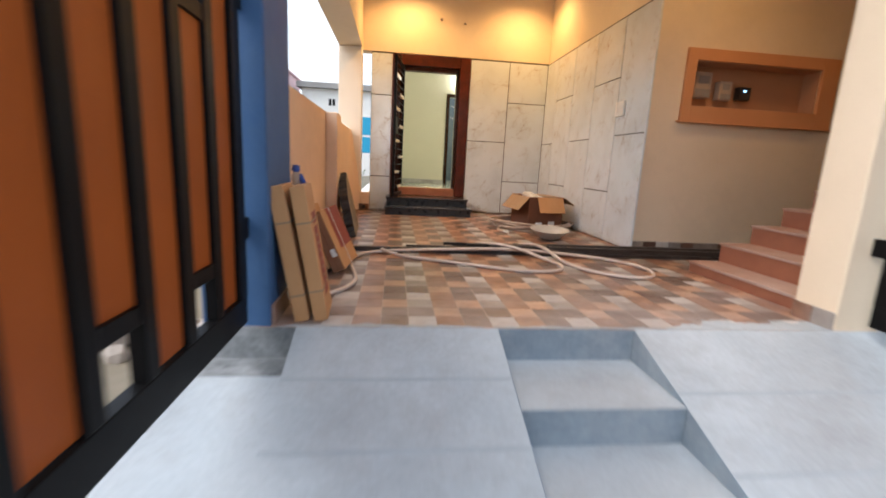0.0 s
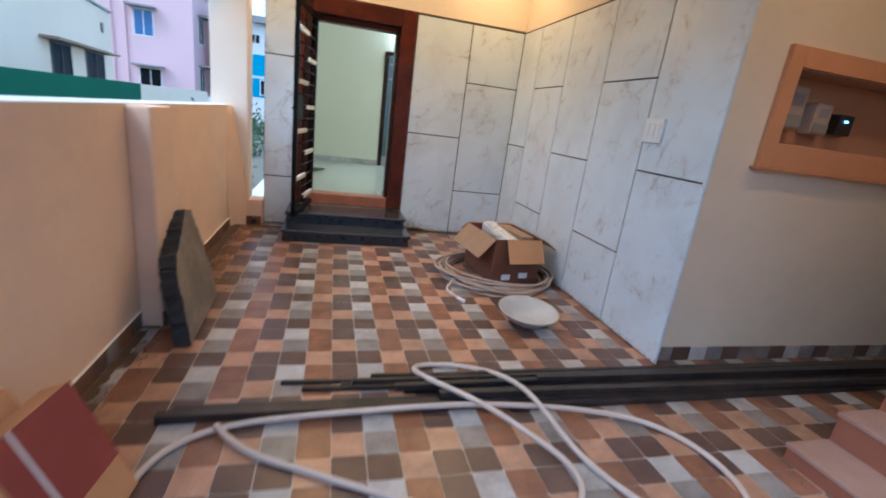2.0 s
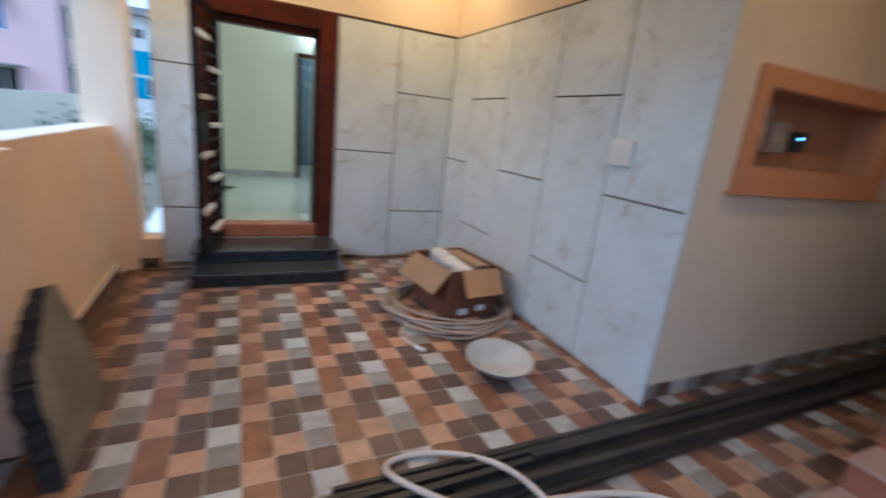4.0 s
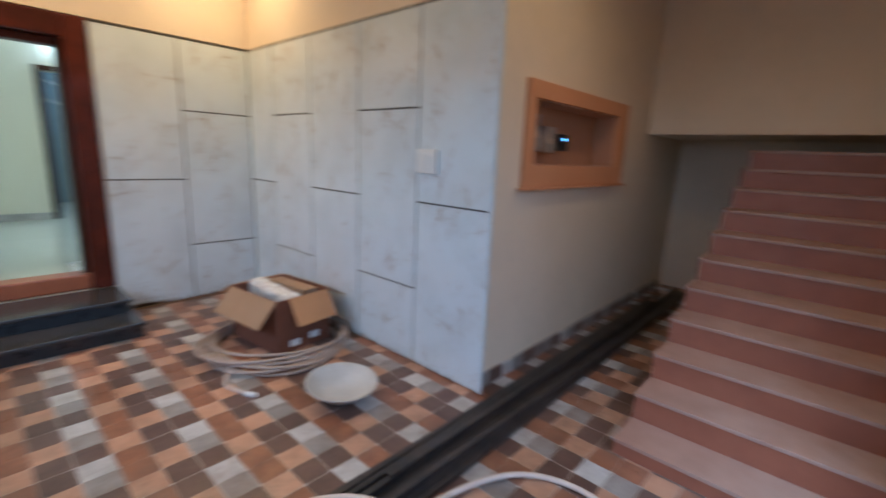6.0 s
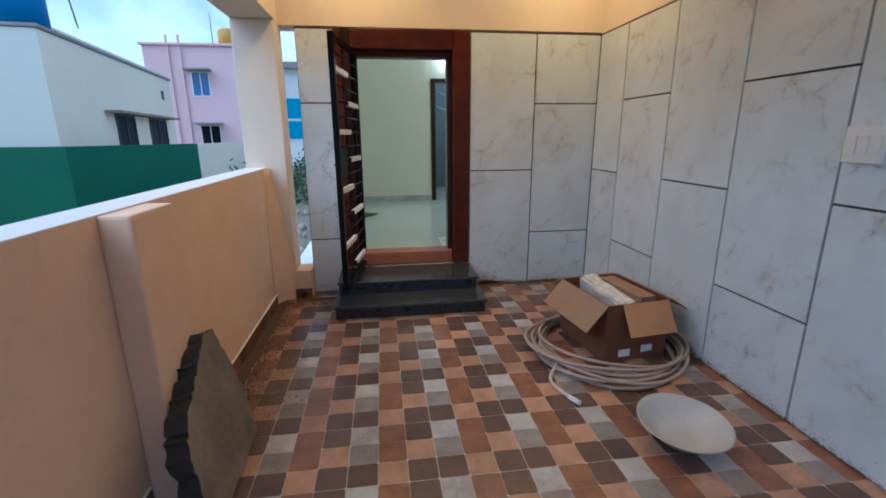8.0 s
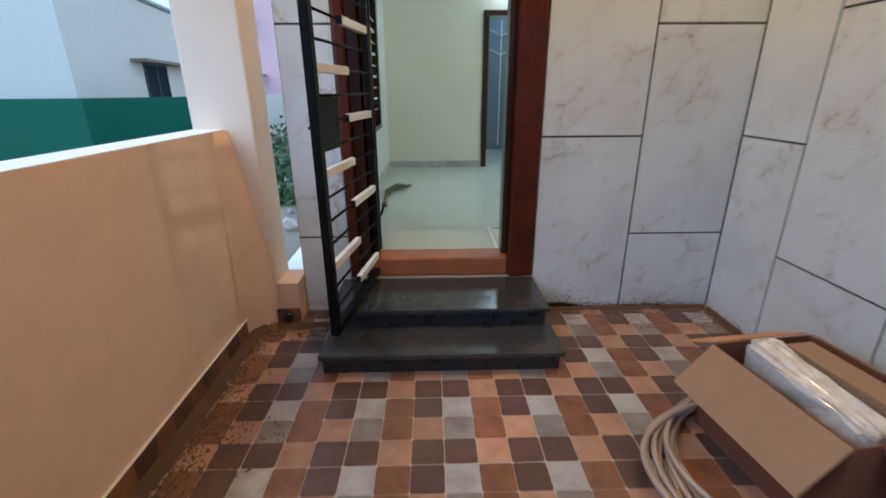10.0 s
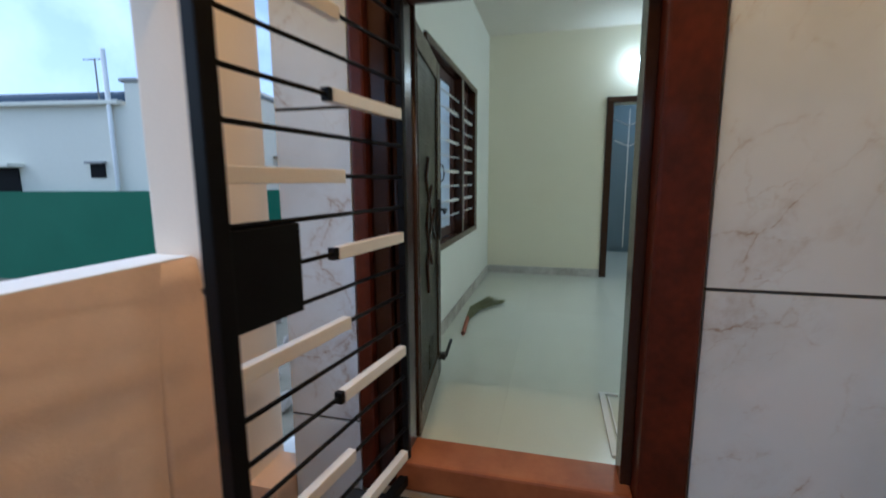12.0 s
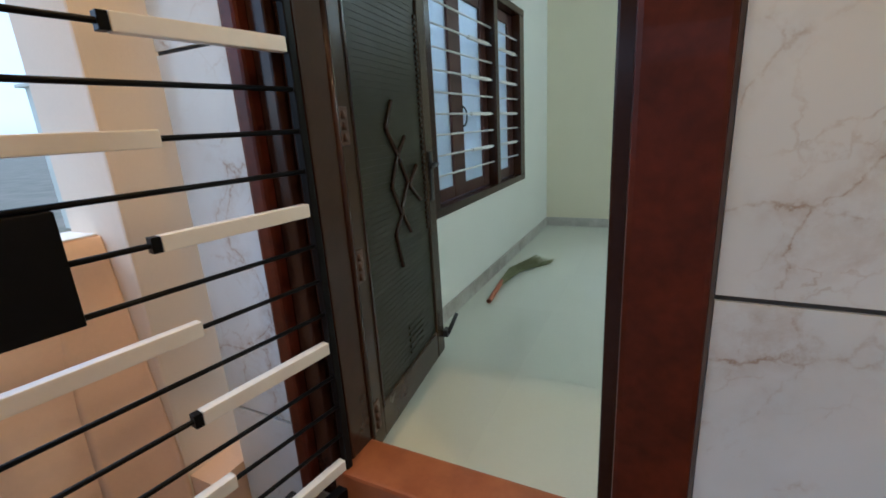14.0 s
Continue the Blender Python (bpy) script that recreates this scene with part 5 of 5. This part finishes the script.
part("window", placed(boxes((-0.03, 2.92, 1.59, -0.004, 3.31, 1.92), bevel=0.01), hm), GLASSD, house)
part("sunshade", placed(boxes((-0.14, 2.88, 1.925, -0.004, 3.36, 1.98), bevel=0.01), hm), GREYC, house)
part("window", placed(boxes((-0.03, 5.25, 0.9, -0.004, 6.6, 1.84), bevel=0.01), hm), GLASSD, house)
part("sunshade", placed(boxes((-0.4, 5.1, 1.86, -0.004, 6.8, 1.95), bevel=0.01), hm), HOUSEC, house)
bm = bmesh.new()
tube(bm, (0.3, 3.15, 3.4), (0.3, 3.15, 4.45), 0.02, 6)
tube(bm, (0.3, 2.85, 4.43), (0.3, 3.45, 4.43), 0.014, 6)
part("antenna", placed(bm, hm), GREYC, house)
part("parapet", placed(boxes((0.3, 0.05, 3.901, 10.1, 0.2, 4.0)), hm), HOUSEW, house)
for x0, w in ((3.55, 1.5), (6.6, 2.0)):
    window(house, hm @ Matrix.Translation((x0, 0, 1.1)), w, 1.0, GLASSD, 0.0, BLACKP)
part("sunshade", placed(boxes((2.8, -0.45, 2.16, 9.1, 0.0, 2.23)), hm), RUSTY, house, "rust-stained window shade")
part("vent", placed(boxes((8.65, -0.02, 2.95, 8.95, 0.01, 3.3)), hm), BLACKP, house)
tank = thing("water_tank", None, None, "blue plastic water tank on the white house", "tank")
bm = bmesh.new()
lathe(bm, [(0.001, 0), (0.50, 0), (0.50, 0.95), (0.42, 1.1), (0.2, 1.16), (0.001, 1.16)], 28, (-7.75, 14.98, 3.935))
part("body", bm, TANKB, tank)
bm = bmesh.new()
lathe(bm, [(0.001, 1.24), (0.18, 1.24), (0.18, 1.16)], 20, (-7.75, 14.98, 3.935))
part("lid", bm, TANKB, tank)

# unseen plain block behind the gate, added to hold low sky off the porch
sky_blocker = thing("lane_house", None, None, "unseen plain grey block added to cut low southern sky light", "house")
part("wall", boxes((-13, -15, -0.95, 17, -8.5, 2.9)), GREYC, sky_blocker)
part("roof", boxes((-13.2, -15.2, 2.901, 17.2, -8.3, 3.05), bevel=0.03), GREYC, sky_blocker)

# dark green compound wall
def wall_run(name, a, b, z0, z1, th, mt, label):
    d = Vector((b[0] - a[0], b[1] - a[1], 0))
    m = Matrix.Translation((a[0], a[1], 0)) @ Matrix.Rotation(math.atan2(d.y, d.x), 4, "Z")
    return thing(name, placed(boxes((0, 0, z0, d.length, th, z1)), m), mt, label, "wall", kind="structure")


wall_run("compound_wall_green", (-6.99, 14.3), (-5.41, 17.67), -0.95, 1.262, 0.15, GREENW, "dark green painted compound wall")
wall_run("compound_wall_green", (-14.5, 13.3), (-6.99, 14.3), -0.95, 1.262, 0.15, GREENW, "dark green painted compound wall")
wall_run("compound_wall_green", (-5.41, 17.67), (-5.6, 26.0), -0.95, 1.25, 0.15, HOUSEW, "grey-white end of the compound wall")
wall_run("compound_wall_white", (-14, 30), (2, 30), -0.95, 1.0, 0.2, WHITE, "white compound wall before the pink house")

# pink two-storey house
ph = thing("pink_house", None, None, "pink two-storey house with a flat roof", "house")
part("wall", boxes((-14.0, 34.0, -0.95, -8.25, 40.0, 6.9)), PINK, ph)
part("roof", boxes((-14.15, 33.85, 6.9, -8.1, 40.15, 7.05), bevel=0.03), PINK, ph)
for x in (-12.6, -11.9):
    part("drain_pipe", boxes((x, 33.9, -0.9, x + 0.12, 33.999, 7.5)), PINK, ph)
window(ph, Matrix.Translation((-11.35, 34, 4.0)), 0.95, 1.35, GLASSB, 0.7)
window(ph, Matrix.Translation((-11.2, 34, 0.7)), 1.1, 1.45, GLASSD, 0.7)
for z in (1.2, 4.1):
    window(ph, Matrix.Translation((-8.25, 35.2, z)) @ Matrix.Rotation(math.pi / 2, 4, "Z"), 1.0, 1.4, GLASSD, 0.6)
yt = thing("water_tank", None, None, "yellow plastic water tank on the pink house", "tank")
bm = bmesh.new()
lathe(bm, [(0.001, 0), (0.62, 0), (0.62, 0.85), (0.5, 1.0), (0.001, 1.02)], 24, (-9.2, 35.0, 7.05))
part("body", bm, YELLOW, yt)
bm = bmesh.new()
tube(bm, (-10.2, 35, 7.05), (-10.2, 35, 9.0), 0.03, 6)
thing("roof_pole", bm, GREYC, "thin pole on the pink house roof", "pole")
# white and cyan building beyond
cb = thing("cyan_house", None, None, "white building with cyan painted bands", "house")
part("wall", boxes((-7.3, 36, -0.95, -1.0, 42, 5.9)), WHITE, cb)
part("band", boxes((-7.32, 35.96, 1.3, -0.98, 35.999, 2.5)), CYAN, cb, "cyan painted band")
part("band", boxes((-7.32, 35.96, 2.68, -0.98, 35.999, 4.0)), CYAN, cb, "cyan painted band")
part("roof", boxes((-7.6, 35.5, 5.9, -0.8, 42, 6.3)), GREYC, cb)
window(cb, Matrix.Translation((-5.3, 36, 4.7)), 0.5, 0.5, GLASSD)
window(cb, Matrix.Translation((-4.7, 35.96, 1.5)), 0.5, 0.9, GLASSD)
# pole and wire
bm = bmesh.new()
tube(bm, (-6.9, 15.5, 4.0), (-7.4, 15.6, 7.2), 0.018, 6)
thing("roof_rod", bm, GREYC, "thin bent rod on the white house roof", "rod")

# rubble and shrubs beside the passage and behind the gate
rnd = random.Random(33)
meshes = []
for k in range(5):
    bm = bmesh.new()
    bmesh.ops.create_icosphere(bm, subdivisions=1, radius=1)
    for v in bm.verts:
        v.co *= rnd.uniform(0.7, 1.25)
    meshes.append(finish(bm, "stone", STONE))
for k in range(120):
    if k < 60:
        x, y = rnd.uniform(-3.2, -1.0), rnd.uniform(7.6, 13.5)
    else:
        x, y = rnd.uniform(-2.6, -1.02), rnd.uniform(0.0, 2.6)
    s = rnd.uniform(0.04, 0.13)
    st = new("rubble_stone", meshes[k % 5])
    st.matrix_world = Matrix.Translation((x, y, -0.28 + s * 0.45)) @ Euler((rnd.random() * 6, rnd.random() * 6, rnd.random() * 6)).to_matrix().to_4x4() @ Matrix.Diagonal((s, s * 1.2, s * 0.7, 1))
    tagged(st, "rough grey-brown rubble stone on the soil", "stone", "rubble stones")
for cx, cy, r in ((-2.5, 12.5, 0.5), (-3.1, 14.0, 0.7), (-2.2, 15.3, 0.55), (-3.6, 17.0, 0.8), (-1.9, 11.2, 0.3), (-2.9, 19.0, 0.9), (-4.2, 22, 1.0), (-3.0, 24, 0.9)):
    sh = thing("shrub", None, None, "low green shrub on the open plot", "shrub", group="shrubs")
    bm = bmesh.new()
    for j in range(260):
        d = Vector((rnd.gauss(0, 0.5), rnd.gauss(0, 0.5), abs(rnd.gauss(0.35, 0.35)))) * r
        c = Vector((cx, cy, -0.28)) + d
        u = Vector((rnd.gauss(0, 1), rnd.gauss(0, 1), rnd.gauss(0, 1))).normalized() * 0.07 * (0.6 + r)
        w = u.orthogonal().normalized() * 0.03 * (0.6 + r)
        vs = [bm.verts.new(c + p) for p in (-u, w, u, -w)]
        bm.faces.new(vs)
    part("leaves", bm, LEAF, sh)
    bm = bmesh.new()
    for j in range(5):
        tube(bm, (cx, cy, -0.29), (cx + rnd.gauss(0, 0.3) * r, cy + rnd.gauss(0, 0.3) * r, -0.28 + r * 0.6), 0.012, 5, 0.004)
    part("stem", bm, SOIL, sh)

# ---------- tile cladding, skirting and floor tiles ----------
G = 0.006


def panel_mesh(w, h, t=0.016):
    bm = one(G, 0, G, w - G, t, h - G)
    return finish(bm, "marble_tile", MARBLE)


def clad(parent, m, columns):
    """columns: (start, end, joint heights); local x along the wall, -y out of it."""
    for x0, x1, zs in columns:
        for z0, z1 in zip(zs, zs[1:]):
            ob = new("marble_tile", panel_mesh(x1 - x0, z1 - z0))
            ob.parent = parent
            ob.matrix_world = m @ Matrix.Translation((x0, 0, z0))


TOP = 2.325
mb = Matrix.Translation((0, 7.0, 0))
clad(wall_back, mb, [(1.003, 1.61, (0, 1.127, TOP)), (1.61, 2.215, (0, 0.518, 1.73, TOP)), (-0.49, DX0 - 0.003, (0, 0.518, 1.73, TOP))])
ms = Matrix.Translation((2.215, 7.0, 0)) @ Matrix.Rotation(-math.pi / 2, 4, "Z")
ys = [7.0, 6.526, 5.892, 5.243, 4.614, 4.005]
joints = [(0, 1.126, TOP), (0, 0.53, 1.73, TOP), (0, 1.13, TOP), (0, 0.542, 1.73, TOP), (0, 1.136, TOP)]
clad(wall_side, ms, [(7.0 - a, 7.0 - b, j) for a, b, j in zip(ys, ys[1:], joints)])
part("groove", boxes((1.01, 7.010, 0, 2.23, 7.0195, TOP), (-0.489, 7.010, 0, DX0 - 0.01, 7.0195, TOP), (-0.489, 7.004, TOP, DX0, 7.018, TOP + 0.01), (1.0, 7.004, TOP, 2.23, 7.018, TOP + 0.01)), GROOVE, wall_back, "black joint filler")
part("groove", boxes((2.225, 4.03, 0, 2.2345, 6.999, TOP), (2.22, 4.006, TOP, 2.2345, 7.0, TOP + 0.01)), GROOVE, wall_side, "black joint filler")
part("tile_edge", boxes((2.218, 4.006, 0.0, 2.234, 4.029, TOP)), MARBLE, wall_side)

# skirting of tile offcuts
skirt = thing("baseboard", None, None, "skirting of brown and grey tile offcuts", "baseboard", kind="structure")
rnd = random.Random(5)
SK = {}


def skirt_piece(w, mt):
    key = (round(w, 3), mt.name)
    if key not in SK:
        SK[key] = finish(one(0.002, 0, 0.0, w - 0.002, 0.012, 0.092), "skirting_tile", mt)
    return SK[key]


def skirting(m, length, kinds, w=0.134):
    for i in range(int(length / w)):
        ob = new("skirting_tile", skirt_piece(w, kinds[i % len(kinds)]))
        ob.parent = skirt
        ob.matrix_world = m @ Matrix.Translation((i * w, -0.012, 0.001))


mw = Matrix.Translation((-0.78, 2.345, 0)) @ Matrix.Rotation(math.pi / 2, 4, "Z")
skirting(mw, 2.15, (T_DARK, T_RED, T_DARK, T_GREY, T_RED))
skirting(Matrix.Translation((-0.78, 4.83, 0)) @ Matrix.Rotation(math.pi / 2, 4, "Z"), 1.95, (T_DARK, T_RED, T_DARK, T_RED))
skirting(Matrix.Translation((-0.67, 4.5, 0)) @ Matrix.Rotation(math.pi / 2, 4, "Z"), 0.3, (T_DARK, T_RED), 0.15)
skirting(Matrix.Translation((-0.63, 1.925, 0)) @ Matrix.Rotation(math.pi / 2, 4, "Z"), 0.405, (T_RED, T_DARK, T_RED))
skirting(Matrix.Translation((2.187, 2.155, 0)) @ Matrix.Rotation(-math.pi / 2, 4, "Z"), 0.24, (T_RED, T_GREY), 0.12)
skirting(Matrix.Translation((2.24, 4.06, 0)), 3.6, (T_GREY, T_DARK, T_LIGHT, T_GREY, T_DARK, T_GREY))

skirting(Matrix.Translation((-0.64, 6.862, 0)), 0.15, (T_DARK, T_RED), 0.075)
for xa, ya, yb in ((-0.766, 2.345, 4.49), (-0.766, 4.84, 6.74), (-0.656, 4.5, 4.8)):
    part("cement_line", one(xa - 0.013, ya, 0.0935, xa - 0.001, yb, 0.0985), CEIL, skirt, "thin pale cement line above the skirting")

# room floor tiles: large and glossy
rt = finish(one(0.0002, 0.0002, 0, 0.7998, 0.7998, 0.004), "floor_tile", ROOMF)
for i in range(6):
    for j in range(10):
        ob = new("floor_tile", rt)
        ob.parent = room_floor
        ob.matrix_world = Matrix.Translation((-0.49 + i * 0.8, 7.2 + j * 0.8, RZ - 0.004))

# porch floor: tiles of nine stone-look squares
P, S = 0.402, 0.134
PATTERN = ((3, 1, 2), (4, 1, 0), (2, 0, 2))
TM = [T_OR, T_RED, T_DARK, T_LIGHT, T_GREY, GROUT]
TILES = {}


def porch_tile(x0, x1, y0, y1):
    """A tile clipped to x0..x1, y0..y1 in its own space."""
    key = tuple(round(v, 3) for v in (x0, x1, y0, y1))
    if key in TILES:
        return TILES[key]
    bm = bmesh.new()
    g = 0.0022
    for r in range(3):
        for c in range(3):
            a0, a1 = max(c * S + (g if c == 0 else 0.0011), x0), min((c + 1) * S - (g if c == 2 else 0.0011), x1)
            b1, b0 = min(P - r * S - (g if r == 0 else 0.0011), y1), max(P - (r + 1) * S + (g if r == 2 else 0.0011), y0)
            if a1 - a0 < 0.005 or b1 - b0 < 0.005:
                continue
            q = 0.007
            top = [bm.verts.new((x, y, 0)) for x, y in ((a0 + q, b0), (a1 - q, b0), (a1, b0 + q), (a1, b1 - q), (a1 - q, b1), (a0 + q, b1), (a0, b1 - q), (a0, b0 + q))] if min(a1 - a0, b1 - b0) > 0.03 else \
                [bm.verts.new(p) for p in ((a0, b0, 0), (a1, b0, 0), (a1, b1, 0), (a0, b1, 0))]
            f = bm.faces.new(top)
            f.material_index = PATTERN[r][c]
            low = [bm.verts.new((v.co.x, v.co.y, -0.004)) for v in top]
            for k in range(len(top)):
                bm.faces.new((top[k], low[k], low[(k + 1) % len(top)], top[(k + 1) % len(top)])).material_index = PATTERN[r][c]
    TILES[key] = finish(bm, "floor_tile", TM) if bm.verts else None
    return TILES[key]


X0, Y0 = -0.012, 4.076
for xa, xb, ya, yb in ((-0.80, 2.278, EDGE, 7.0), (2.278, 5.9, 3.208, 4.06)):
    for i in range(-2, 15):
        for j in range(-6, 8):
            x, y = X0 + i * P, Y0 + j * P
            cx0, cx1, cy0, cy1 = max(0, xa - x), min(P, xb - x), max(0, ya - y), min(P, yb - y)
            if cx1 - cx0 < 0.01 or cy1 - cy0 < 0.01:
                continue
            me = porch_tile(cx0, cx1, cy0, cy1)
            if me:
                ob = new("floor_tile", me)
                ob.parent = floor
                ob.matrix_world = Matrix.Translation((x, y, 0))
